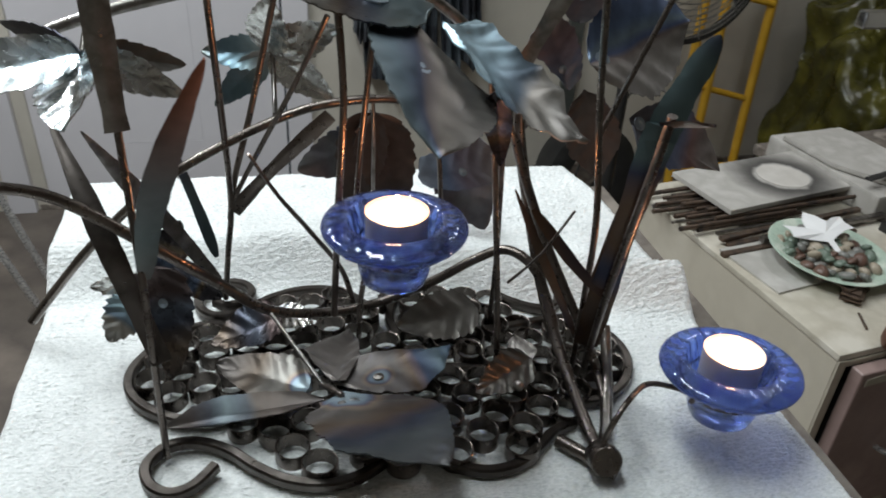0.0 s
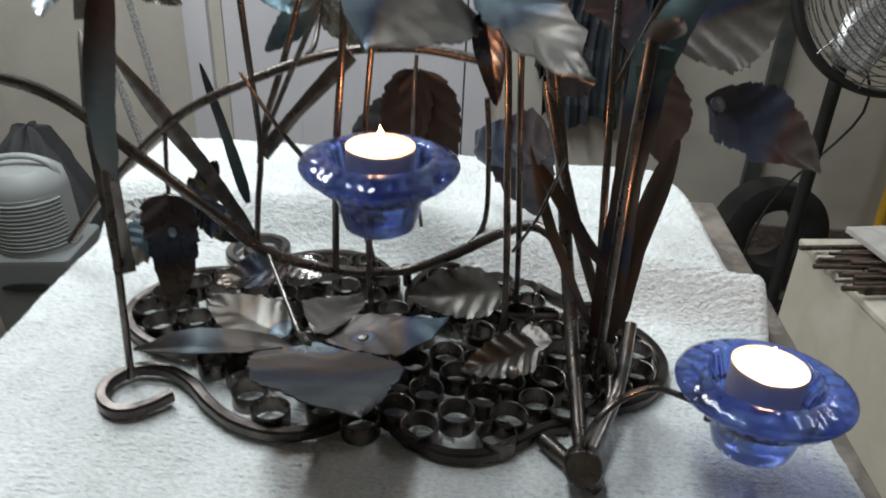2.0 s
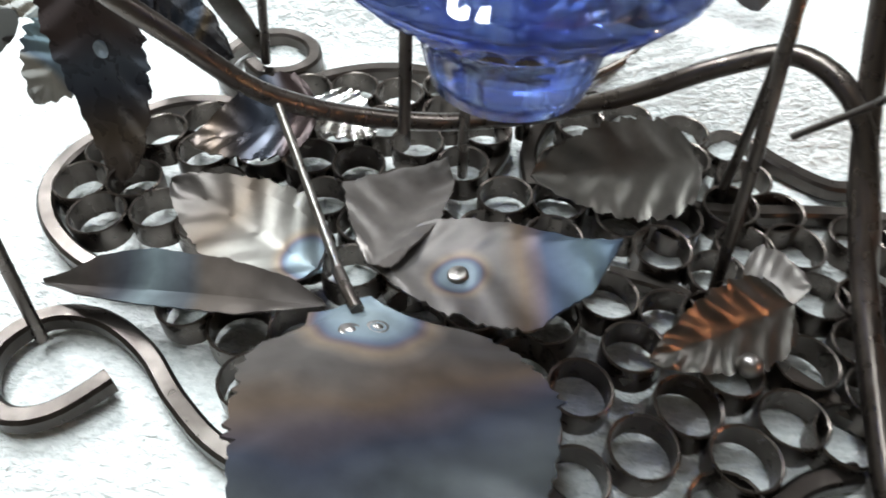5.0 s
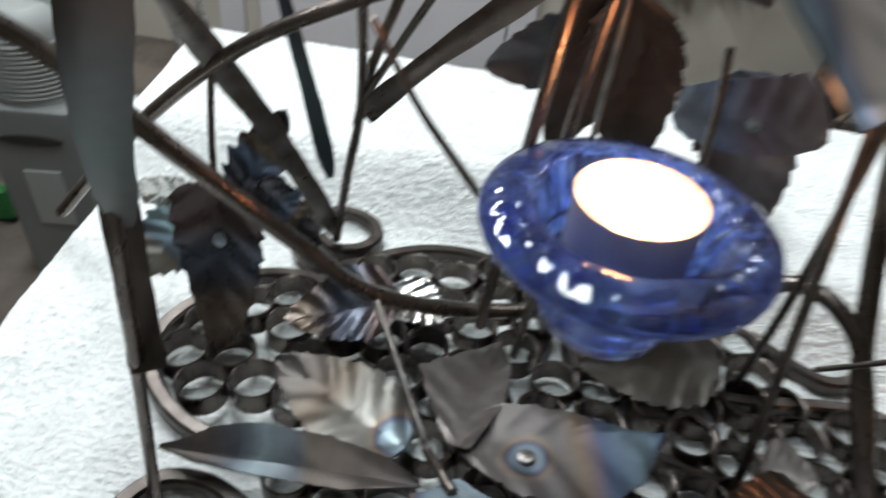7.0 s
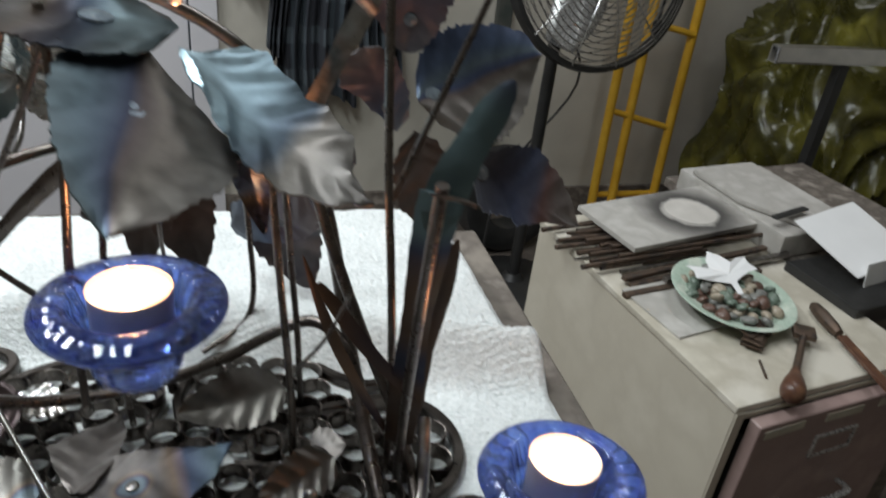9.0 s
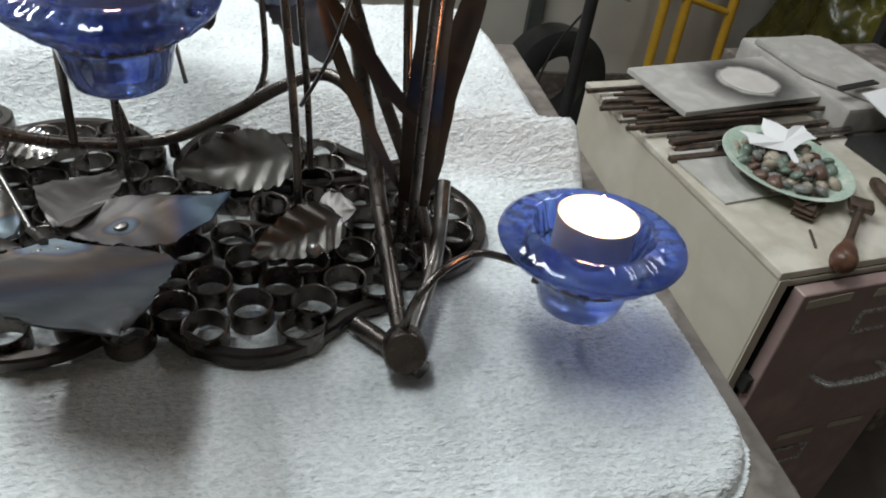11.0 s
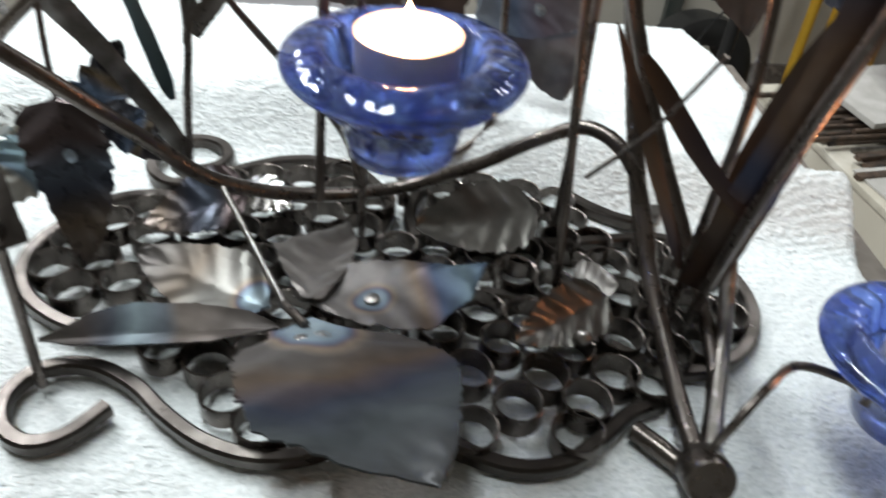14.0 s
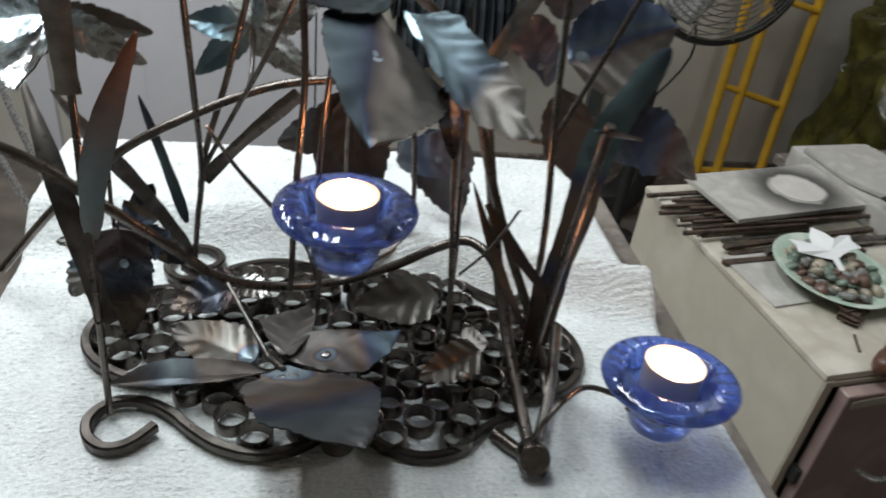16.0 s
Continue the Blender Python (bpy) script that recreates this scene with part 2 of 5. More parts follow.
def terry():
    """White terry cloth: short wriggling loops in rows, with looser and tighter patches, and the shade between loops
    put into the colour.
    """
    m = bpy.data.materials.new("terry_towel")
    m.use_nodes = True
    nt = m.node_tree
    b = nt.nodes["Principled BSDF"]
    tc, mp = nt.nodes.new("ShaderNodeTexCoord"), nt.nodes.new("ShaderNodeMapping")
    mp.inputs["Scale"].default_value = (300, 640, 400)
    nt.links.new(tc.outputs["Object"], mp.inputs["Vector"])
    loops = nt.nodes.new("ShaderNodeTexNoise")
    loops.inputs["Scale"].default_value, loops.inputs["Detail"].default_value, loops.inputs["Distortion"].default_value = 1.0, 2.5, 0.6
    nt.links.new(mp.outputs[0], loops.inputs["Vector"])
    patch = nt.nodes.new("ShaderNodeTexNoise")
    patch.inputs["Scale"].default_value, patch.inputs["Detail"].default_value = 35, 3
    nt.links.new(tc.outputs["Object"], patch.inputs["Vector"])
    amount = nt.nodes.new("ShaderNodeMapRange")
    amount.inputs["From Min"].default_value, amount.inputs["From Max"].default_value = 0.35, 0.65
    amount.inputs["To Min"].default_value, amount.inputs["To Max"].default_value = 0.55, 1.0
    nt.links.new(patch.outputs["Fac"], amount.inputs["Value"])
    # painted shade: the loops' low spots get a darker base colour
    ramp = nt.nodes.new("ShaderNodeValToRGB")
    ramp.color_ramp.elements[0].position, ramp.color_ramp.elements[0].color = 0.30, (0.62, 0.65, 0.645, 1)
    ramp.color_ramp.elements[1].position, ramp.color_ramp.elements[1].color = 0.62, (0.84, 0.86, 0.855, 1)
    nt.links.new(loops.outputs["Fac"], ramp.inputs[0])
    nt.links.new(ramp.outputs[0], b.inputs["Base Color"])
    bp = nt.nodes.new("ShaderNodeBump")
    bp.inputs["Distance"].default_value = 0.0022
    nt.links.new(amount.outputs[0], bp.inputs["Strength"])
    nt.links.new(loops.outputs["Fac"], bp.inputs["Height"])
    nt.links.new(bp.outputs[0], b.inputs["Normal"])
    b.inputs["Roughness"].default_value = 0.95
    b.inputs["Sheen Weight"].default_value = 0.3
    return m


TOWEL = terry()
BENCH = mat("worn_bench_edge", (0.22, 0.19, 0.16), 0.7, 0.0, [(0.12, 0.10, 0.085), (0.34, 0.30, 0.26)], 25, 0.001, 120)
WAX = mat("candle_wax", (0.85, 0.82, 0.74), 0.4, 0.0, [(0.8, 0.76, 0.66)], 60)
TIN = mat("thin_aluminium", (0.80, 0.75, 0.77), 0.42, 0.25, [(0.70, 0.66, 0.68)], 80)
CAB = mat("beige_cabinet_paint", (0.57, 0.525, 0.435), 0.45, 0.0, [(0.53, 0.485, 0.40), (0.60, 0.555, 0.465)], 9, 0.0003, 90)
CABTOP = mat("stained_cabinet_top", (0.60, 0.56, 0.47), 0.5, 0.0, [(0.47, 0.43, 0.35), (0.64, 0.60, 0.52)], 12, 0.0003, 90)
DRAWER = mat("brown_drawer_paint", (0.35, 0.25, 0.23), 0.40, 0.0, [(0.30, 0.21, 0.195), (0.39, 0.285, 0.26)], 12, 0.0003, 90)
CHROME = mat("scuffed_chrome", (0.7, 0.7, 0.7), 0.28, 0.7, [(0.5, 0.5, 0.5)], 60)
SLAB = mat("fire_brick_slab", (0.47, 0.45, 0.42), 0.85, 0.0, [(0.40, 0.38, 0.35), (0.52, 0.50, 0.47)], 18, 0.0006, 150)


def sooted(cx, cy, r0):
    """Pale stone with one clean disc and a ring of soot round it that fades into the stone."""
    m = mat("sooted_slab", (0.47, 0.45, 0.42), 0.85, 0.0, [(0.40, 0.38, 0.35), (0.52, 0.50, 0.47)], 18, 0.0006, 150)
    nt = m.node_tree
    b = nt.nodes["Principled BSDF"]
    base = b.inputs["Base Color"].links[0].from_socket
    tc = nt.nodes.new("ShaderNodeTexCoord")
    mp = nt.nodes.new("ShaderNodeMapping")
    mp.inputs["Location"].default_value = (-cx, -cy, 0)
    nt.links.new(tc.outputs["Object"], mp.inputs["Vector"])
    sq = nt.nodes.new("ShaderNodeVectorMath")
    sq.operation, sq.inputs[1].default_value = "MULTIPLY", (1, 1, 0)
    nt.links.new(mp.outputs[0], sq.inputs[0])
    ln = nt.nodes.new("ShaderNodeVectorMath")
    ln.operation = "LENGTH"
    nt.links.new(sq.outputs[0], ln.inputs[0])
    n = nt.nodes.new("ShaderNodeTexNoise")
    n.inputs["Scale"].default_value, n.inputs["Detail"].default_value = 22, 4
    nt.links.new(tc.outputs["Object"], n.inputs["Vector"])
    wob = nt.nodes.new("ShaderNodeMath")
    wob.operation, wob.inputs[1].default_value = "MULTIPLY_ADD", 0.030
    nt.links.new(n.outputs["Fac"], wob.inputs[0])
    nt.links.new(ln.outputs["Value"], wob.inputs[2])
    ramp = nt.nodes.new("ShaderNodeValToRGB")
    els = ramp.color_ramp.elements
    while len(els) < 4:
        els.new(0.5)
    for e, (p, v) in zip(els, ((0.50, 0.0), (0.56, 0.93), (0.68, 0.75), (1.0, 0.0))):
        e.position, e.color = p, (v, v, v, 1)
    sc = nt.nodes.new("ShaderNodeMath")
    sc.operation, sc.inputs[1].default_value = "MULTIPLY", 1 / (2.6 * r0)
    nt.links.new(wob.outputs[0], sc.inputs[0])
    nt.links.new(sc.outputs[0], ramp.inputs[0])
    mx = nt.nodes.new("ShaderNodeMix")
    mx.data_type = "RGBA"
    nt.links.new(ramp.outputs[0], mx.inputs[0])
    nt.links.new(base, mx.inputs[6])
    mx.inputs[7].default_value = (0.035, 0.032, 0.030, 1)
    nt.links.new(mx.outputs[2], b.inputs["Base Color"])
    return m


SOOTED = sooted(0.035, -0.005, 0.052)
PALE = mat("unsooted_stone", (0.60, 0.57, 0.53), 0.85, 0.0, [(0.52, 0.49, 0.45)], 30, 0.0004, 150)
DARKROD = mat("rusty_rod", (0.10, 0.085, 0.075), 0.5, 0.8, [(0.17, 0.12, 0.09), (0.07, 0.06, 0.055)], 40, 0.0004, 200)
PLATE = mat("green_glazed_plate", (0.50, 0.60, 0.50), 0.3, 0.0, [(0.42, 0.53, 0.44), (0.6, 0.66, 0.57)], 30)
PAPER = mat("white_paper", (0.80, 0.80, 0.80), 0.8, 0.0, [(0.77, 0.77, 0.77)], 20)
WOOD = mat("dark_turned_wood", (0.13, 0.06, 0.035), 0.35, 0.0, [(0.09, 0.04, 0.025), (0.18, 0.09, 0.05)], 30)
PALEWOOD = mat("pale_planed_wood", (0.50, 0.44, 0.25), 0.6, 0.0, [(0.42, 0.36, 0.20), (0.56, 0.50, 0.31)], 30, 0.0003, 90)
YELLOW = mat("yellow_enamel", (0.72, 0.42, 0.03), 0.4, 0.0, [(0.64, 0.36, 0.03), (0.76, 0.47, 0.05)], 12)
BLACK = mat("black_enamel", (0.018, 0.018, 0.018), 0.4, 0.0, [(0.028, 0.028, 0.028)], 20)
WIRE = mat("fan_wire", (0.50, 0.50, 0.50), 0.3, 1.0, [(0.4, 0.4, 0.4)], 60)
BAG = mat("yellow_plastic_sheet", (0.125, 0.115, 0.020), 0.24, 0.0, [(0.05, 0.047, 0.012), (0.20, 0.185, 0.032)], 5, 0.003, 30)
DOORP = mat("white_door_paint", (0.66, 0.65, 0.68), 0.4, 0.0, [(0.62, 0.61, 0.64)], 6, 0.0003, 60)
WALLP = mat("beige_wall_paint", (0.56, 0.53, 0.46), 0.7, 0.0, [(0.50, 0.47, 0.41), (0.60, 0.57, 0.50)], 3, 0.001, 60)
CEILP = mat("white_ceiling_paint", (0.82, 0.81, 0.78), 0.8, 0.0, [(0.78, 0.77, 0.74)], 3, 0.001, 60)
FLOORM = mat("worn_floor", (0.13, 0.11, 0.092), 0.6, 0.0, [(0.085, 0.07, 0.06), (0.18, 0.15, 0.125)], 4, 0.001, 50)
POLISH = mat("polished_chrome", (0.85, 0.86, 0.88), 0.14, 1.0, [(0.7, 0.71, 0.73)], 30, rough_var=0.05)
GREYP = mat("grey_plastic", (0.19, 0.20, 0.20), 0.5, 0.0, [(0.16, 0.17, 0.17)], 9, 0.0002, 90)
PALEP = mat("pale_grey_plastic", (0.31, 0.33, 0.325), 0.5, 0.0, [(0.28, 0.295, 0.29)], 9, 0.0002, 90)
DARKCLOTH = mat("dark_cloth", (0.03, 0.032, 0.034), 0.9, 0.0, [(0.05, 0.05, 0.05)], 12, 0.001, 80)


def glass():
    m = bpy.data.materials.new("cobalt_glass")
    m.use_nodes = True
    nt = m.node_tree
    b = nt.nodes["Principled BSDF"]
    tc, n = nt.nodes.new("ShaderNodeTexCoord"), nt.nodes.new("ShaderNodeTexNoise")
    n.inputs["Scale"].default_value, n.inputs["Detail"].default_value = 90, 3
    nt.links.new(tc.outputs["Object"], n.inputs["Vector"])
    r = nt.nodes.new("ShaderNodeValToRGB")
    r.color_ramp.elements[0].position, r.color_ramp.elements[0].color = 0.35, (0.05, 0.10, 0.66, 1)
    r.color_ramp.elements[1].position, r.color_ramp.elements[1].color = 0.7, (0.20, 0.36, 0.92, 1)
    nt.links.new(n.outputs["Fac"], r.inputs[0])
    nt.links.new(r.outputs[0], b.inputs["Base Color"])
    b.inputs["Roughness"].default_value = 0.02
    b.inputs["IOR"].default_value = 1.5
    b.inputs["Transmission Weight"].default_value = 0.90
    b.inputs["Coat Weight"].default_value = 0.5
    clear, both = nt.nodes.new("ShaderNodeBsdfTransparent"), nt.nodes.new("ShaderNodeMixShader")
    clear.inputs[0].default_value = (0.70, 0.75, 0.88, 1)
    both.inputs[0].default_value = 0.16
    nt.links.new(b.outputs[0], both.inputs[1])
    nt.links.new(clear.outputs[0], both.inputs[2])
    nt.links.new(both.outputs[0], nt.nodes["Material Output"].inputs["Surface"])
    return m


GLASS = glass()


def glow(name, colour, strength):
    m = bpy.data.materials.new(name)
    m.use_nodes = True
    b = m.node_tree.nodes["Principled BSDF"]
    b.inputs["Base Color"].default_value = (*colour, 1)
    b.inputs["Emission Color"].default_value = (*colour, 1)
    b.inputs["Emission Strength"].default_value = strength
    return m


FLAME = glow("candle_flame", (1.0, 0.62, 0.28), 30)


def plaid():
    m = bpy.data.materials.new("plaid_flannel")
    m.use_nodes = True
    nt = m.node_tree
    b = nt.nodes["Principled BSDF"]
    tc = nt.nodes.new("ShaderNodeTexCoord")
    last = None
    for direction, scale, col in (("X", 2.6, (0.055, 0.075, 0.09)), ("Z", 2.3, (0.085, 0.105, 0.12)), ("X", 7.5, (0.035, 0.04, 0.05))):
        w = nt.nodes.new("ShaderNodeTexWave")
        w.bands_direction = direction
        w.inputs["Scale"].default_value, w.inputs["Distortion"].default_value = scale, 1.2
        nt.links.new(tc.outputs["Object"], w.inputs["Vector"])
        mx = nt.nodes.new("ShaderNodeMix")
        mx.data_type = "RGBA"
        th = nt.nodes.new("ShaderNodeMapRange")
        th.inputs["From Min"].default_value, th.inputs["From Max"].default_value, th.inputs["To Max"].default_value = 0.6, 0.75, 0.7
        nt.links.new(w.outputs["Fac"], th.inputs["Value"])
        nt.links.new(th.outputs[0], mx.inputs[0])
        if last:
            nt.links.new(last, mx.inputs[6])
        else:
            mx.inputs[6].default_value = (0.024, 0.026, 0.034, 1)
        mx.inputs[7].default_value = (*col, 1)
        last = mx.outputs[2]
    nt.links.new(last, b.inputs["Base Color"])
    b.inputs["Roughness"].default_value = 0.95
    return m


PLAID = plaid()


# ---- mesh helpers ----
def part(name, bm, material, parent=None, label=""):
    """Links a bmesh as one mesh object, under parent if given."""
    bmesh.ops.recalc_face_normals(bm, faces=bm.faces[:])
    me = bpy.data.meshes.new(name)
    bm.to_mesh(me)
    bm.free()
    me.materials.append(material)
    ob = new(name, me)
    if parent:
        ob.parent = parent
    if label:
        ob["label"] = label
    return ob


def smooth(ob, angle=40):
    me = ob.data
    me.shade_smooth()
    me.set_sharp_from_angle(angle=radians(angle))
    return ob


def thing(name, label, category, m=None, group="", kind=""):
    e = new(name)
    e.empty_display_size = 0.02
    if m is not None:
        e.matrix_world = m
    return tagged(e, label, category, group, kind)


def box(bm, size, m=None, bevel=0.0, seg=2):
    made = bmesh.ops.create_cube(bm, size=1.0)["verts"]
    bmesh.ops.scale(bm, vec=size, verts=made)
    if bevel:
        es = list({e for v in made for e in v.link_edges})
        made = bmesh.ops.bevel(bm, geom=es, offset=bevel, segments=seg, profile=0.7, affect="EDGES")["verts"]
        made = list({v for v in bm.verts if v in set(made)})
    if m is not None:
        bmesh.ops.transform(bm, matrix=m, verts=made)
    return made


def boxed(size, m=None, bevel=0.0, seg=2):
    bm = bmesh.new()
    box(bm, size, None, bevel, seg)
    if m is not None:
        bm.transform(m)
    return bm


def spline(pts, n=8):
    """Points along a smooth curve through pts."""
    P = [Vector(p) for p in pts]
    if len(P) < 3:
        return [P[0].lerp(P[-1], i / n) for i in range(n + 1)]
    out = []
    for i in range(len(P) - 1):
        a, b, c, d = P[max(i - 1, 0)], P[i], P[i + 1], P[min(i + 2, len(P) - 1)]
        for k in range(n):
            t = k / n
            out.append(0.5 * ((2 * b) + (c - a) * t + (2 * a - 5 * b + 4 * c - d) * t * t + (3 * b - a - 3 * c + d) * t * t * t))
    return out + [P[-1]]


def sweep(bm, path, section, scale=None, up=Vector((0, 0, 1)), wobble=0.0, seed=0):
    """Sweeps a closed section (x across, y along the normal) along the path; scale(s) sizes it; ends are capped."""
    rng = random.Random(seed)
    rings, prev = [], None
    N = len(path)
    for i, p in enumerate(path):
        d = (path[min(i + 1, N - 1)] - path[max(i - 1, 0)]).normalized()
        ref = prev if prev is not None else up
        x = d.cross(ref)
        if x.length < 1e-4:
            x = d.cross(Vector((1, 0.2, 0)))
        x.normalize()
        y = x.cross(d).normalized()
        prev = y
        k = scale(i / (N - 1)) if scale else 1.0
        k *= 1 + wobble * (rng.random() - 0.5)
        rings.append([bm.verts.new(p + x * (sx * k) + y * (sy * k)) for sx, sy in section])
    for a, b in zip(rings, rings[1:]):
        for j in range(len(a)):
            bm.faces.new((a[j], a[(j + 1) % len(a)], b[(j + 1) % len(a)], b[j]))
    bm.faces.new(rings[0])
    bm.faces.new(rings[-1])
    return bm


def circle(r, n=8):
    return [(r * math.cos(2 * math.pi * i / n), r * math.sin(2 * math.pi * i / n)) for i in range(n)]


def flatbar(w, h):
    c = min(w, h) * 0.18
    return [(-w / 2 + c, -h / 2), (w / 2 - c, -h / 2), (w / 2, -h / 2 + c), (w / 2, h / 2 - c), (w / 2 - c, h / 2), (-w / 2 + c, h / 2), (-w / 2, h / 2 - c), (-w / 2, -h / 2 + c)]


def rod(pts, r, n=8, taper=0.0, steps=6, wobble=0.06):
    """A hand-forged round rod through pts; taper: share of its width lost at the far end."""
    return sweep(bmesh.new(), spline(pts, steps), circle(r, n), lambda s: 1 - taper * s, wobble=wobble, seed=len(pts))


def lathe(profile, n=48, flute=None):
    """Turns a closed profile of (r, z) about z; flute(angle, k) changes a point's radius and height."""
    bm = bmesh.new()
    rings = []
    for i in range(n):
        a = 2 * math.pi * i / n
        ring = []
        for k, (r, z) in enumerate(profile):
            if flute:
                dr, dz = flute(a, k)
                r, z = r + dr, z + dz
            ring.append(bm.verts.new((r * math.cos(a), r * math.sin(a), z)))
        rings.append(ring)
    K = len(profile)
    for i in range(n):
        a, b = rings[i], rings[(i + 1) % n]
        for k in range(K - 1):
            bm.faces.new((a[k], b[k], b[k + 1], a[k + 1]))
    bmesh.ops.remove_doubles(bm, verts=bm.verts[:], dist=1e-6)
    return bm


# ---- the room ----
def wall(name, size, centre, label, material=None):
    ob = part(name, boxed(size, RM @ pose(*centre)), material or WALLP)
    return tagged(ob, label, "wall", kind="structure")


WV = 2.643                       # the back wall's face
tagged(part("floor", boxed((6.0, 4.6, 0.1), RM @ pose(0.2, 0.5, FLOOR - 0.05)), FLOORM), "worn brown workshop floor", "floor", kind="structure")
tagged(part("ceiling", boxed((6.0, 4.6, 0.1), RM @ pose(0.2, 0.5, 1.50)), CEILP), "plain white ceiling", "ceiling", kind="structure")
DL, DR = -0.86, 0.02             # the door's edges
wall("wall_north_a", (DR + 4.2 - 0.02 - 1.17 - 0.8 - 0.11, 0.12, 2.48), (-1.885, WV + 0.06, 0.21), "beige painted wall beside the white door")
wall("wall_north_b", (3.0 - 0.10, 0.12, 2.48), (0.10 + 1.45, WV + 0.06, 0.21), "beige painted wall behind the fan and hand truck")
wall("wall_north_c", (1.05, 0.12, 0.40), (-0.42, WV + 0.06, 1.25), "beige painted wall above the white door")
wall("wall_east", (0.12, 4.6, 2.48), (3.06, 0.45, 0.21), "plain beige side wall")
wall("wall_west", (0.12, 4.6, 2.48), (-2.86, 0.45, 0.21), "plain beige side wall")
wall("wall_south", (6.0, 0.12, 2.48), (0.1, -1.86, 0.21), "plain beige rear wall")

door = thing("door_1", "closed white six-panel door in a white frame", "door", RM @ pose((DL + DR) / 2, WV, FLOOR), kind="structure")
DW = DR - DL
part("door_leaf", boxed((DW, 0.035, 2.03), pose(0, 0.03, 1.02), 0.002), DOORP, door)
for i, (cx, zb, zt) in enumerate([(s * 0.205, *z) for z in ((0.24, 0.82), (0.96, 1.56), (1.66, 1.92)) for s in (-1, 1)]):
    h = zt - zb
    bm = bmesh.new()
    ox, oz = 0.145, h / 2
    rings = []
    for inset, dy in ((0.0, 0.0005), (0.012, 0.012), (0.032, 0.012), (0.062, 0.003)):
        rings.append([bm.verts.new((sx * (ox - inset), 0.012 + dy - 0.0008, (zb + zt) / 2 + sz * (oz - inset))) for sx, sz in ((-1, -1), (1, -1), (1, 1), (-1, 1))])
    for a, b in zip(rings, rings[1:]):
        for j in range(4):
            bm.faces.new((a[j], a[(j + 1) % 4], b[(j + 1) % 4], b[j]))
    bm.faces.new(rings[-1])
    part("door_panel", bm, DOORP, door)
for x, w in ((-DW / 2 - 0.05, 0.085), (DW / 2 + 0.05, 0.085)):
    part("door_frame", boxed((w, 0.03, 2.12), pose(x, -0.012, 1.06), 0.004), DOORP, door)
part("door_frame", boxed((DW + 0.19, 0.03, 0.085), pose(0, -0.012, 2.163), 0.004), DOORP, door)
part("threshold", boxed((DW, 0.05, 0.02), pose(0, 0.02, 0.010), 0.003), BENCH, door, "dark threshold strip")
tagged(part("baseboard", boxed((2.9, 0.015, 0.09), RM @ pose(1.55, WV - 0.008, FLOOR + 0.045), 0.003), BENCH), "dark scuffed baseboard", "baseboard", kind="structure")

# ---- the work table and its towel, in the room's turn ----
TU0, TU1, TV0, TV1 = -0.198, 0.336, 0.215, 0.715
table = thing("work_table", "small work table with a worn grey-brown edge", "table", RM @ pose(0, 0, 0))
part("tabletop", boxed((TU1 - TU0, TV1 - TV0, 0.035), pose((TU0 + TU1) / 2, (TV0 + TV1) / 2, -0.0275), 0.006, 3), BENCH, table)
part("raised_board", boxed((TU1 - TU0 - 0.06, 0.12, 0.03), pose((TU0 + TU1) / 2 - 0.02, 0.640, 0.005), 0.008, 3), BENCH, table)
for u in (TU0 + 0.05, TU1 - 0.05):
    for v in (TV0 + 0.05, TV1 - 0.05):
        part("leg", boxed((0.05, 0.05, abs(FLOOR) - 0.045), pose(u, v, (FLOOR - 0.045) / 2), 0.004), BENCH, table)


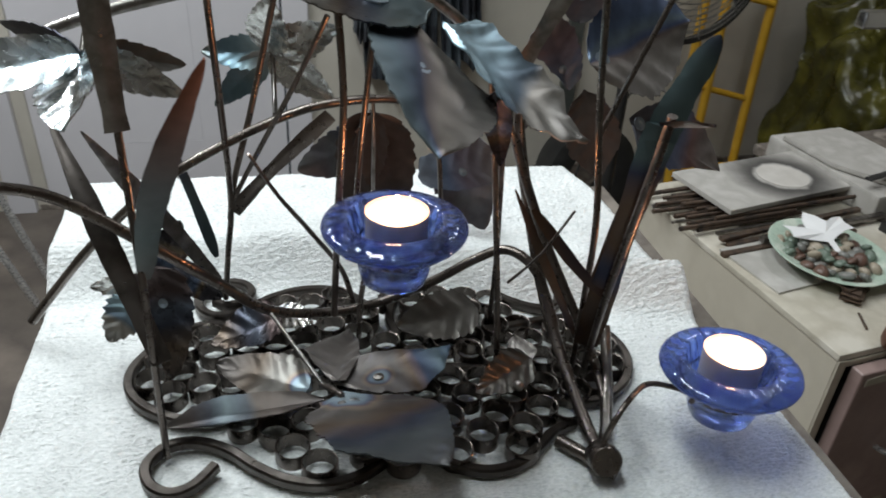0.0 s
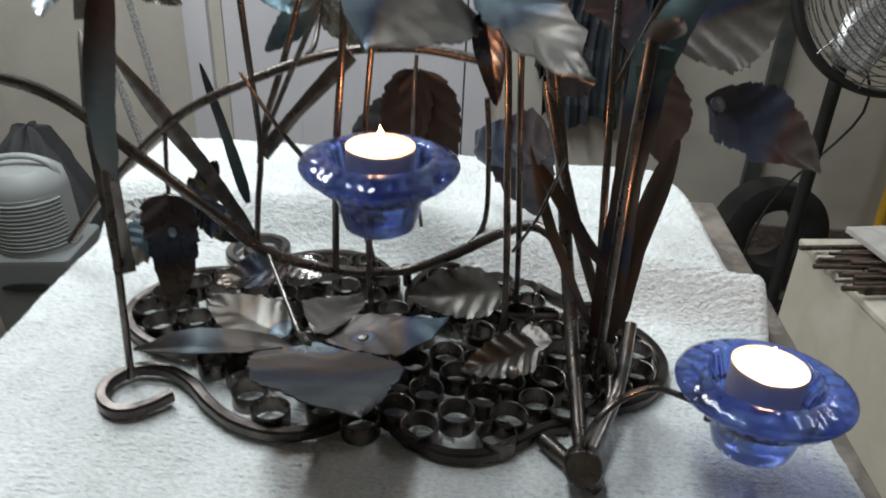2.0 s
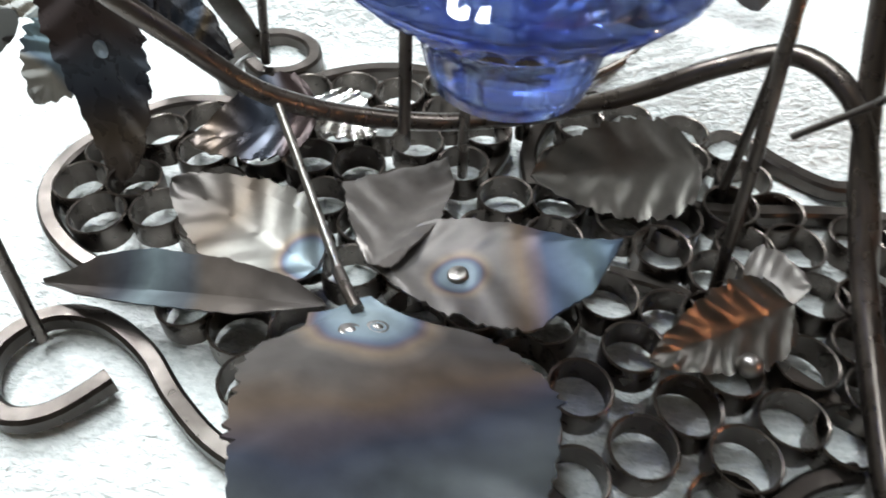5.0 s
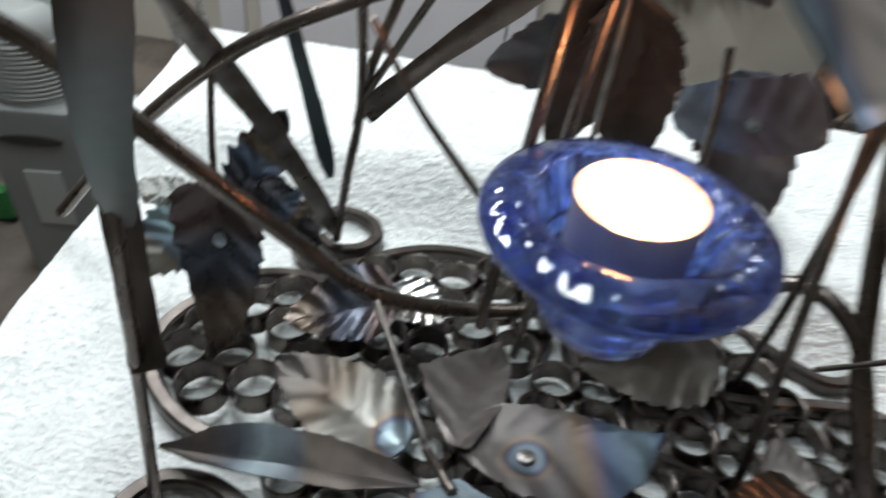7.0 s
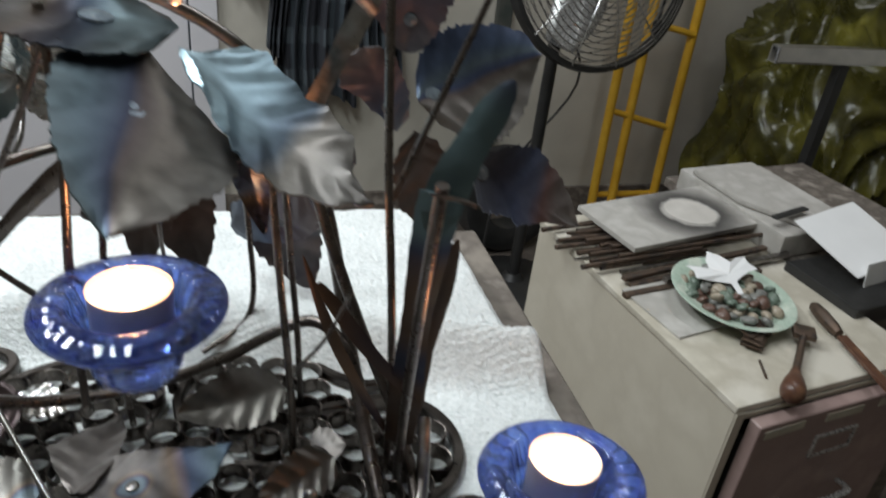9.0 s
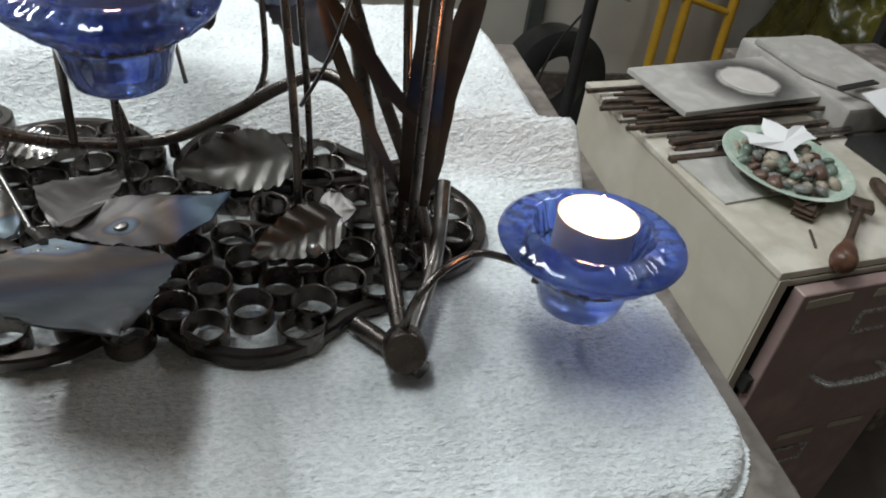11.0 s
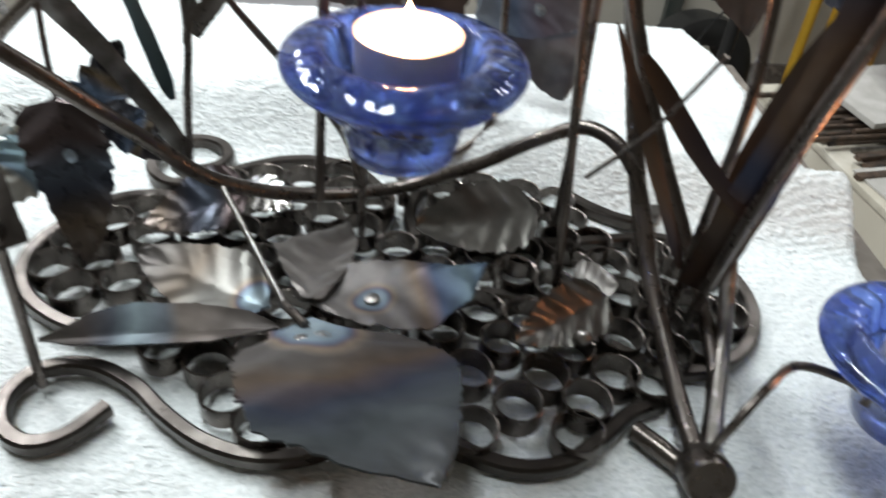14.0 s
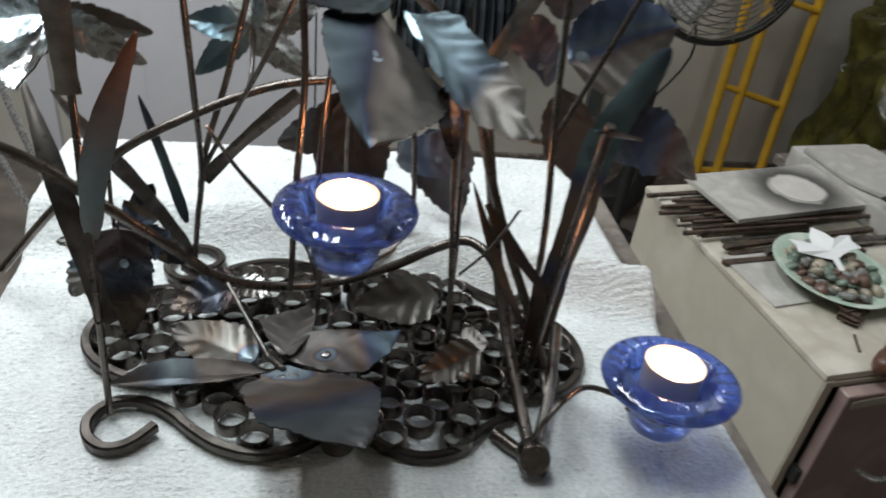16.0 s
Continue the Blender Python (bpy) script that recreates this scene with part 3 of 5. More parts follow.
def towel():
    """A terry towel: a fine sheet with pile, creases, a raised rear part and soft rolled edges."""
    rng = np.random.default_rng(7)
    u0, u1, v0, v1, step = -0.196, 0.322, 0.235, 0.700, 0.0012
    nu, nv = int((u1 - u0) / step) + 1, int((v1 - v0) / step) + 1
    U, V = np.meshgrid(np.linspace(u0, u1, nu), np.linspace(v0, v1, nv))

    def vnoise(cell, seed):
        r = np.random.default_rng(seed)
        g = r.random((int((v1 - v0) / cell) + 4, int((u1 - u0) / cell) + 4))
        a, b = (V - v0) / cell, (U - u0) / cell
        i, j = a.astype(int), b.astype(int)
        fa, fb = a - i, b - j
        fa, fb = fa * fa * (3 - 2 * fa), fb * fb * (3 - 2 * fb)
        return (g[i, j] * (1 - fa) + g[i + 1, j] * fa) * (1 - fb) + (g[i, j + 1] * (1 - fa) + g[i + 1, j + 1] * fa) * fb - 0.5

    def sstep(x):
        x = np.clip(x, 0, 1)
        return x * x * (3 - 2 * x)

    edge_v = 0.560 - 0.285 * np.clip(U, 0, 1) + 0.010 * vnoise(0.12, 1)
    Z = 0.031 * sstep((V - edge_v + 0.022) / 0.048)
    Z += 0.0015 * np.exp(-((V - edge_v - 0.018) / 0.012) ** 2)
    Z += 0.0030 * vnoise(0.09, 2) + 0.0014 * vnoise(0.03, 3) + 0.0005 * vnoise(0.012, 9)
    rows = np.sin(2 * np.pi * (V + 0.004 * vnoise(0.02, 10)) / 0.0042)
    Z += 0.0009 * rows * (0.5 + vnoise(0.03, 11)) * (0.6 + 0.9 * vnoise(0.005, 12))
    Z += 0.0004 * vnoise(0.0044, 4) + 0.0007 * vnoise(0.0024, 5) + 0.0003 * rng.standard_normal(U.shape)
    right = u1 - 0.013 * sstep((V - 0.30) / 0.19) - 0.022 * sstep((V - 0.499) / 0.004) - 0.012 * sstep((V - 0.60) / 0.09) ** 2 + 0.003 * vnoise(0.05, 6)
    left = u0 + 0.002 * vnoise(0.02, 8)
    d = np.minimum.reduce([right - U, U - left, V - v0 - 0.003, v1 - 0.012 * sstep((U - 0.1) / 0.2) - V])
    corner = np.minimum(np.hypot(np.clip(U - (u1 - 0.05), 0, 1), np.clip(v0 + 0.05 - V, 0, 1)), 1)
    d = np.minimum(d, 0.05 - corner)
    Z = np.where(d < 0.008, Z - 0.008 * (1 - np.sqrt(np.clip(1 - (1 - np.clip(d, 0, 0.008) / 0.008) ** 2, 0, 1))), Z)
    Z = np.where(d < 0, np.maximum(Z - 0.02, -0.0085), Z)
    keep = d > -0.004
    verts = np.stack([U, V, Z], -1).reshape(-1, 3)
    idx = np.arange(nu * nv).reshape(nv, nu)
    q = np.stack([idx[:-1, :-1], idx[:-1, 1:], idx[1:, 1:], idx[1:, :-1]], -1).reshape(-1, 4)
    q = q[keep.reshape(-1)[q].all(1)]
    used = np.unique(q)
    re = np.full(nu * nv, -1)
    re[used] = np.arange(len(used))
    me = bpy.data.meshes.new("towel")
    me.from_pydata(verts[used].tolist(), [], re[q].tolist())
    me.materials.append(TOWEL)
    me.shade_smooth()
    ob = new("towel", me)
    ob.matrix_world = RM.copy()
    return tagged(ob, "white terry towel spread over the work table", "towel")


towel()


# ---- the forged candle sculpture ----
art = thing("candle_sculpture", "forged steel vine and leaf candle holder on a scrolled base", "candle holder")
EYE0 = Vector((0.03, 0.05, 0.33))


def scroll(pts, w=0.0068, h=0.0072):
    """A bar of the scrolled base, bent flat on the towel."""
    path = spline([(x, y, 0.0055) for x, y in pts], 7)
    ob = part("scroll_bar", sweep(bmesh.new(), path, flatbar(w, h), wobble=0.03), BAR, art)
    return smooth(ob, 30)


scroll([(-0.134, 0.338), (-0.143, 0.322), (-0.155, 0.316), (-0.168, 0.322), (-0.174, 0.336), (-0.167, 0.351), (-0.150, 0.356), (-0.129, 0.350), (-0.110, 0.338), (-0.090, 0.329), (-0.068, 0.327), (-0.048, 0.334), (-0.033, 0.348)])
scroll([(-0.004, 0.353), (0.010, 0.345), (0.030, 0.342), (0.048, 0.348), (0.061, 0.361), (0.074, 0.377), (0.088, 0.386)])
scroll([(-0.100, 0.391), (-0.125, 0.381), (-0.160, 0.374), (-0.186, 0.381), (-0.204, 0.396), (-0.211, 0.416), (-0.206, 0.438), (-0.192, 0.462), (-0.168, 0.472), (-0.145, 0.466)])
scroll([(-0.176, 0.502), (-0.166, 0.497), (-0.154, 0.503), (-0.150, 0.514), (-0.157, 0.525), (-0.171, 0.528), (-0.184, 0.520), (-0.189, 0.505), (-0.184, 0.491), (-0.170, 0.483), (-0.152, 0.490), (-0.136, 0.507), (-0.118, 0.519), (-0.096, 0.524), (-0.074, 0.518), (-0.058, 0.504)])
scroll([(-0.033, 0.468), (-0.040, 0.490), (-0.037, 0.513), (-0.024, 0.532), (-0.002, 0.540), (0.020, 0.538), (0.042, 0.528), (0.060, 0.517), (0.080, 0.511), (0.094, 0.522), (0.090, 0.546), (0.072, 0.552), (0.063, 0.541), (0.072, 0.533)])
scroll([(-0.010, 0.468), (0.020, 0.477), (0.048, 0.484), (0.075, 0.494), (0.098, 0.499), (0.118, 0.491), (0.132, 0.474), (0.137, 0.452), (0.130, 0.428), (0.113, 0.411), (0.092, 0.405), (0.066, 0.414)])
scroll([(-0.052, 0.468), (-0.050, 0.486), (-0.057, 0.503)], 0.006, 0.006)
scroll([(0.004, 0.436), (0.026, 0.436), (0.046, 0.427), (0.060, 0.414)], 0.006, 0.006)

RINGS_LEFT = [(-0.193, 0.425), (-0.177, 0.393), (-0.174, 0.412), (-0.169, 0.456), (-0.160, 0.437), (-0.157, 0.402), (-0.144, 0.422), (-0.139, 0.403), (-0.124, 0.369), (-0.121, 0.497), (-0.120, 0.418), (-0.104, 0.429), (-0.104, 0.367), (-0.101, 0.499), (-0.098, 0.450), (-0.084, 0.512), (-0.082, 0.472), (-0.077, 0.494), (-0.072, 0.339), (-0.090, 0.350), (-0.084, 0.372), (-0.100, 0.406), (-0.080, 0.402), (-0.119, 0.448), (-0.138, 0.446)]
RINGS_FILL = [(-0.022, 0.348), (-0.084, 0.423), (-0.078, 0.444), (-0.136, 0.467), (-0.114, 0.468), (-0.052, 0.39), (-0.12, 0.398), (-0.193, 0.405), (-0.18, 0.44), (-0.021, 0.461), (-0.013, 0.384), (0.02, 0.449), (0.048, 0.461), (-0.099, 0.479), (-0.138, 0.486), (0.038, 0.516)]
RINGS_MID = [(-0.061, 0.466), (-0.058, 0.487), (-0.063, 0.430), (-0.042, 0.435), (-0.040, 0.454), (-0.024, 0.481), (-0.023, 0.508), (-0.010, 0.404), (-0.005, 0.519), (-0.007, 0.363), (-0.020, 0.420), (-0.018, 0.441), (0.004, 0.459), (0.005, 0.382), (0.006, 0.422), (-0.002, 0.496), (-0.030, 0.375), (-0.060, 0.372), (-0.045, 0.352), (-0.035, 0.400), (-0.060, 0.408), (0.018, 0.517), (0.020, 0.500)]
RINGS_RIGHT = [(0.052, 0.360), (0.089, 0.450), (0.121, 0.440), (0.058, 0.484), (0.104, 0.483), (0.040, 0.424), (0.084, 0.395), (0.010, 0.353), (0.018, 0.402), (0.022, 0.467), (0.027, 0.420), (0.027, 0.369), (0.037, 0.388), (0.040, 0.444), (0.041, 0.479), (0.045, 0.499), (0.048, 0.405), (0.055, 0.376), (0.065, 0.468), (0.068, 0.394), (0.070, 0.416), (0.074, 0.447), (0.089, 0.431), (0.107, 0.444), (0.109, 0.422), (0.119, 0.463), (0.097, 0.465), (0.088, 0.482), (0.056, 0.428), (0.092, 0.412)]


def ring_mesh(i):
    rng = random.Random(40 + i)
    h = 0.0098 + 0.0014 * rng.random()
    r, t = 0.0109 * (0.97 + 0.05 * rng.random()), 0.0011
    bm = bmesh.new()
    n = 20
    prof = [(r - t, 0), (r, 0), (r, h), (r - t * 0.4, h + 0.0004), (r - t, h)]
    rows = []
    for k in range(n):
        a = 2 * math.pi * k / n
        q = 1 + 0.02 * math.sin(2 * a + i)
        rows.append([bm.verts.new((p * q * math.cos(a), p * q * math.sin(a), z)) for p, z in prof])
    for k in range(n):
        a, b = rows[k], rows[(k + 1) % n]
        for j in range(5):
            bm.faces.new((a[j], b[j], b[(j + 1) % 5], a[(j + 1) % 5]))
    bmesh.ops.recalc_face_normals(bm, faces=bm.faces[:])
    me = bpy.data.meshes.new("ring")
    bm.to_mesh(me)
    bm.free()
    me.materials.append(STEEL)
    me.shade_smooth()
    me.set_sharp_from_angle(angle=radians(40))
    return me


RING_MESHES = [ring_mesh(i) for i in range(6)]
for i, (x, y) in enumerate(RINGS_LEFT + RINGS_MID + RINGS_RIGHT + RINGS_FILL):
    ob = new("ring", RING_MESHES[i % 6])
    ob.parent = art
    ob.matrix_basis = pose(x, y, 0.0015 + 0.0008 * (i % 3), 2 * math.sin(i * 1.7), 2 * math.cos(i * 2.3), i * 37)


def stem(pts, r, material=None, taper=0.0, name="stem"):
    return smooth(part(name, rod(pts, r, 8, taper), material or STEEL, art), 60)


def blade(pts, width, material=None, face=None, twist=0.0, point=True, thick=0.0012, foot=0.45, name="grass_blade"):
    """A long hammered steel blade along pts, creased down the middle; its flat side looks along face."""
    path = spline(pts, 8)
    bm = bmesh.new()
    N = len(path)
    face = (face or (EYE0 - path[N // 2])).normalized()
    rows = []
    for i, p in enumerate(path):
        s = i / (N - 1)
        d = (path[min(i + 1, N - 1)] - path[max(i - 1, 0)]).normalized()
        f = (Matrix.Rotation(twist * (s - 0.5), 3, d) @ face)
        x = d.cross(f).normalized()
        y = x.cross(d)
        w = width / 2 * (1.0 - 0.12 * math.cos(s * 9 + width * 900))
        if point:
            w *= min(1.0, (1 - s) * 3.2 + 0.06) ** 0.8 * min(1.0, s * 4 + foot)
        w *= 1 + 0.03 * math.sin(i * 2.1)
        c = 0.12 * w
        rows.append([bm.verts.new(p + x * a + y * b) for a, b in ((-w, 0), (-w * 0.5, c * 0.7), (0, c), (w * 0.5, c * 0.7), (w, 0), (w * 0.5, c * 0.7 - thick), (0, c - thick * 1.3), (-w * 0.5, c * 0.7 - thick))])
    for a, b in zip(rows, rows[1:]):
        for j in range(8):
            bm.faces.new((a[j], a[(j + 1) % 8], b[(j + 1) % 8], b[j]))
    bm.faces.new(rows[0])
    bm.faces.new(rows[-1])
    layer = bm.loops.layers.uv.new("along")
    where = {v: (i / (N - 1), j / 8) for i, r in enumerate(rows) for j, v in enumerate(r)}
    for f in bm.faces:
        for lp in f.loops:
            lp[layer].uv = where[lp.vert]
    return smooth(part(name, bm, material or TINT, art), 35)


def leaf(base, tip, side, half, material=None, teeth=11, fold=0.25, curl=0.08, vein=0.006, blunt=0.75, dot=0.22, thick=0.0009, label="", seed=0, full=0.62, jagged=0.13, outline=None, name="leaf"):
    """A cut and creased sheet-steel leaf from base to tip; side is a point towards which its one half spreads.
    fold lifts the halves, curl bends the tip, vein is the depth of the corrugation, dot the place of its weld."""
    base, tip, side = Vector(base), Vector(tip), Vector(side)
    X = tip - base
    L = X.length
    X.normalize()
    Y = side - base
    Y = (Y - X * Y.dot(X)).normalized()
    Z = X.cross(Y)
    flip = Z.dot(EYE0 - base) < 0
    if flip:
        Z, Y = -Z, -Y
    near, far = (outline if not flip else outline[::-1]) if outline else (None, None)
    rng = random.Random(seed + int(L * 1e5))
    NS, NT = 56, 7
    cols = [j / NT for j in range(-NT, NT + 1)]
    bm = bmesh.new()
    top, low = [], []
    for i in range(NS + 1):
        s = i / NS
        w = half * math.sin(math.pi * min(1, s ** blunt)) ** full if 0 < s < 1 else 0.0
        w *= 1.06 - 0.3 * s
        wide = {1: w, -1: w}
        if outline:
            wide = {k: half * float(np.interp(s, [q[0] for q in o], [q[1] for q in o])) for k, o in ((1, near), (-1, far))}
        saw = (s * teeth) % 1.0
        jag = 1.0 + (jagged * (saw - 0.5) + 0.05 * (rng.random() - 0.5)) * (1 if 0.06 < s < 0.97 else 0)
        rt, rl = [], []
        for t in cols:
            a = abs(t)
            w = wide[1 if t > 0 else -1]
            z = fold * a * w + curl * L * (s - 0.3) ** 2 * 2.2
            ph = (s * 5.2 - a * 0.9 + 0.07 * math.sin(5 * s + seed)) % 1.0
            z += vein * half * (abs(2 * ph - 1) ** 1.5 * 2 - 1) * min(1, a * 2.4) * (1 if s < 0.93 else 0)
            z += 0.035 * half * math.sin(6 * s + 2.5 * t + seed)
            sx = s * L + 0.10 * half * a * (1 - s)
            p = base + X * sx + Y * (t * w * (jag if a > 0.8 else 1.0)) + Z * z
            rt.append(bm.verts.new(p))
            rl.append(bm.verts.new(p - Z * thick))
        top.append(rt)
        low.append(rl)
    K = len(cols)
    for i in range(NS):
        for j in range(K - 1):
            bm.faces.new((top[i][j], top[i + 1][j], top[i + 1][j + 1], top[i][j + 1]))
            bm.faces.new((low[i][j], low[i][j + 1], low[i + 1][j + 1], low[i + 1][j]))
        for j in (0, K - 1):
            bm.faces.new((top[i][j], low[i][j], low[i + 1][j], top[i + 1][j]))
    layer = bm.loops.layers.uv.new("along")
    where = {v: (i / NS, j / (K - 1)) for i in range(NS + 1) for rows_ in (top[i], low[i]) for j, v in enumerate(rows_)}
    for f in bm.faces:
        for lp in f.loops:
            lp[layer].uv = where[lp.vert]
    bmesh.ops.remove_doubles(bm, verts=bm.verts[:], dist=2e-5)
    ob = smooth(part(name, bm, material or LEAF, art, label), 28)
    if dot:
        w = lathe([(0, 0.0008), (half * 0.04, 0.0007), (half * 0.07, 0.0003), (half * 0.12, 0.0004), (half * 0.145, 0.0002), (half * 0.15, -0.001)], 18)
        zt = Matrix((X, Y, Z)).transposed().to_4x4()
        zt.translation = base + X * (dot * L) + Z * (curl * L * (dot - 0.3) ** 2 * 2.2 + fold * 0.1 * half)
        w.transform(zt)
        smooth(part("weld_spot", w, WELD, ob, "blue-grey weld spot"), 60)
    return ob


# stems and rods
stem([(-0.164, 0.343, 0.006), (-0.163, 0.350, 0.10), (-0.163, 0.353, 0.14), (-0.169, 0.370, 0.201), (-0.176, 0.392, 0.32)], 0.0021)
stem([(-0.167, 0.501, 0.010), (-0.160, 0.497, 0.055), (-0.153, 0.494, 0.099), (-0.149, 0.480, 0.17), (-0.147, 0.468, 0.25), (-0.147, 0.462, 0.33)], 0.0022)
stem([(-0.155, 0.495, 0.085), (-0.150, 0.498, 0.115), (-0.137, 0.512, 0.165), (-0.120, 0.525, 0.235), (-0.105, 0.535, 0.30)], 0.0023)
stem([(-0.152, 0.494, 0.10), (-0.128, 0.487, 0.145), (-0.102, 0.478, 0.192), (-0.078, 0.470, 0.24)], 0.0018)
stem([(-0.118, 0.417, 0.174), (-0.106, 0.432, 0.140), (-0.092, 0.452, 0.105), (-0.075, 0.488, 0.05), (-0.066, 0.490, 0.012)], 0.0010, taper=-1.4)
stem([(-0.061, 0.466, 0.006), (-0.058, 0.455, 0.05), (-0.050, 0.440, 0.10)], 0.0021)
stem([(-0.045, 0.498, 0.006), (-0.046, 0.497, 0.022)], 0.0034)
# the long vine, the rear vine and the top arch
stem([(-0.300, 0.330, 0.170), (-0.262, 0.352, 0.176), (-0.224, 0.386, 0.159), (-0.175, 0.397, 0.122), (-0.140, 0.412, 0.085), (-0.117, 0.429, 0.055), (-0.083, 0.462, 0.030), (-0.045, 0.490, 0.022), (-0.007, 0.487, 0.045), (0.020, 0.487, 0.064), (0.043, 0.488, 0.074), (0.062, 0.474, 0.070), (0.074, 0.458, 0.050), (0.083, 0.425, 0.025), (0.093, 0.380, 0.014), (0.098, 0.352, 0.014)], 0.0036, name="vine")
stem([(-0.290, 0.450, 0.020), (-0.245, 0.455, 0.075), (-0.205, 0.462, 0.115), (-0.173, 0.474, 0.137), (-0.120, 0.500, 0.160), (-0.085, 0.515, 0.168), (-0.045, 0.525, 0.170), (-0.005, 0.530, 0.165)], 0.0032, name="vine")
stem([(-0.300, 0.410, 0.200), (-0.257, 0.440, 0.219), (-0.213, 0.460, 0.235), (-0.156, 0.475, 0.249), (-0.108, 0.476, 0.2605), (-0.058, 0.484, 0.2640), (-0.021, 0.502, 0.2470), (0.011, 0.517, 0.2195), (0.0272, 0.530, 0.1920), (0.036, 0.516, 0.176)], 0.0036, BRIGHT, name="vine")
stem([(0.045, 0.482, 0.205), (0.043, 0.496, 0.175), (0.054, 0.498, 0.120), (0.072, 0.460, 0.050), (0.090, 0.393, 0.017), (0.098, 0.352, 0.014)], 0.0042)
stem([(0.040, 0.500, 0.165), (0.052, 0.490, 0.130), (0.072, 0.470, 0.085), (0.100, 0.435, 0.035), (0.108, 0.395, 0.018), (0.100, 0.354, 0.014)], 0.0034)
stem([(0.112, 0.440, 0.045), (0.111, 0.405, 0.022), (0.102, 0.356, 0.016)], 0.0038, BRIGHT)
# foot: a forged cross bar under a round cap
smooth(part("foot_bar", rod([(0.0755, 0.3699, 0.0055), (0.092, 0.357, 0.0060), (0.1085, 0.3441, 0.0055)], 0.0046, 10), STEEL, art), 50)
bm = lathe([(0, 0.012), (0.0090, 0.012), (0.0100, 0.0105), (0.0100, -0.002), (0.0090, -0.004), (0, -0.004)], 24)
bm.transform(pose(0.099, 0.351, 0.013, 62, 0, 4))
smooth(part("foot_cap", bm, STEEL, art), 40)

# thin tall stems by the rear candle
stem([(0.039, 0.429, 0.008), (0.036, 0.440, 0.06), (0.030, 0.448, 0.12), (0.025, 0.455, 0.172), (0.020, 0.458, 0.21)], 0.0021)
stem([(0.037, 0.487, 0.008), (0.036, 0.475, 0.07), (0.033, 0.465, 0.13), (0.030, 0.458, 0.19)], 0.0019)
stem([(0.092, 0.432, 0.010), (0.090, 0.425, 0.08), (0.086, 0.415, 0.143), (0.080, 0.430, 0.21), (0.076, 0.445, 0.285), (0.075, 0.450, 0.32)], 0.0021)
stem([(0.098, 0.425, 0.012), (0.097, 0.40, 0.10), (0.097, 0.372, 0.18), (0.098, 0.358, 0.232)], 0.0026)
stem([(0.067, 0.391, 0.161), (0.055, 0.410, 0.12), (0.040, 0.430, 0.085)], 0.0008, taper=-0.3)
stem([(0.083, 0.434, 0.186), (0.105, 0.440, 0.245), (0.125, 0.445, 0.300)], 0.0016)
stem([(0.098, 0.352, 0.018), (0.101, 0.350, 0.040), (0.112, 0.362, 0.050), (0.128, 0.380, 0.047), (0.146, 0.378, 0.046), (0.155, 0.375, 0.0425), (0.1555, 0.374, 0.0385)], 0.0019, name="candle_arm")
stem([(-0.033, 0.530, 0.012), (-0.005, 0.555, 0.03), (-0.005, 0.56, 0.09), (-0.01, 0.565, 0.13)], 0.0020)

# grass blades
blade([(0.0890, 0.4283, 0.0461), (0.0608, 0.4250, 0.1050), (0.0405, 0.4520, 0.1420)], 0.0055, TINT)
stem([(-0.205, 0.463, 0.116), (-0.203, 0.455, 0.085), (-0.198, 0.446, 0.045)], 0.0016)
blade([(-0.162, 0.354, 0.128), (-0.148, 0.340, 0.175), (-0.128, 0.326, 0.220), (-0.105, 0.313, 0.263)], 0.0128, REDTIP)
blade([(-0.1585, 0.3480, 0.0760), (-0.1850, 0.3780, 0.1105), (-0.2120, 0.4090, 0.1450), (-0.2390, 0.4400, 0.1800)], 0.0125, BAR, foot=0.9)
blade([(-0.166, 0.363, 0.208), (-0.170, 0.372, 0.26), (-0.174, 0.384, 0.34)], 0.0125, BRIGHT, point=False)
blade([(-0.166, 0.500, 0.014), (-0.185, 0.480, 0.075), (-0.205, 0.460, 0.125), (-0.222, 0.441, 0.172)], 0.0110, BRIGHT)
blade([(-0.169, 0.498, 0.050), (-0.178, 0.495, 0.095), (-0.191, 0.490, 0.153)], 0.0075)
blade([(-0.152, 0.494, 0.092), (-0.120, 0.490, 0.130), (-0.080, 0.485, 0.172)], 0.0095, STEEL, point=False)
blade([(0.097, 0.425, 0.040), (0.097, 0.405, 0.110), (0.097, 0.385, 0.170), (0.099, 0.371, 0.222)], 0.0155, TINT, point=False)
blade([(0.097, 0.372, 0.205), (0.104, 0.376, 0.228), (0.114, 0.384, 0.246), (0.124, 0.391, 0.262)], 0.0150, TINT)
blade([(0.100, 0.440, 0.034), (0.106, 0.445, 0.090), (0.119, 0.450, 0.158)], 0.0150, TINT)
blade([(0.0970, 0.365, 0.2245), (0.1010, 0.346, 0.2330), (0.1060, 0.325, 0.2420)], 0.0110, TINT, Vector((0.2, 0.46, 0.87)))
blade([(0.050, 0.430, 0.140), (0.078, 0.415, 0.110), (0.102, 0.404, 0.090)], 0.0070, TINT)

# leaves on the base
def weld(at, normal, r, under):
    """A dished weld spot with a raised middle."""
    w = lathe([(0, 0.0011), (r * 0.25, 0.0009), (r * 0.5, 0.0003), (r * 0.8, 0.0006), (r, 0.0002), (r * 1.05, -0.001)], 18)
    w.transform(Matrix.Translation(at) @ Vector(normal).to_track_quat("Z", "Y").to_matrix().to_4x4())
    return smooth(part("weld_spot", w, BRIGHT, under, "bright weld spot"), 60)


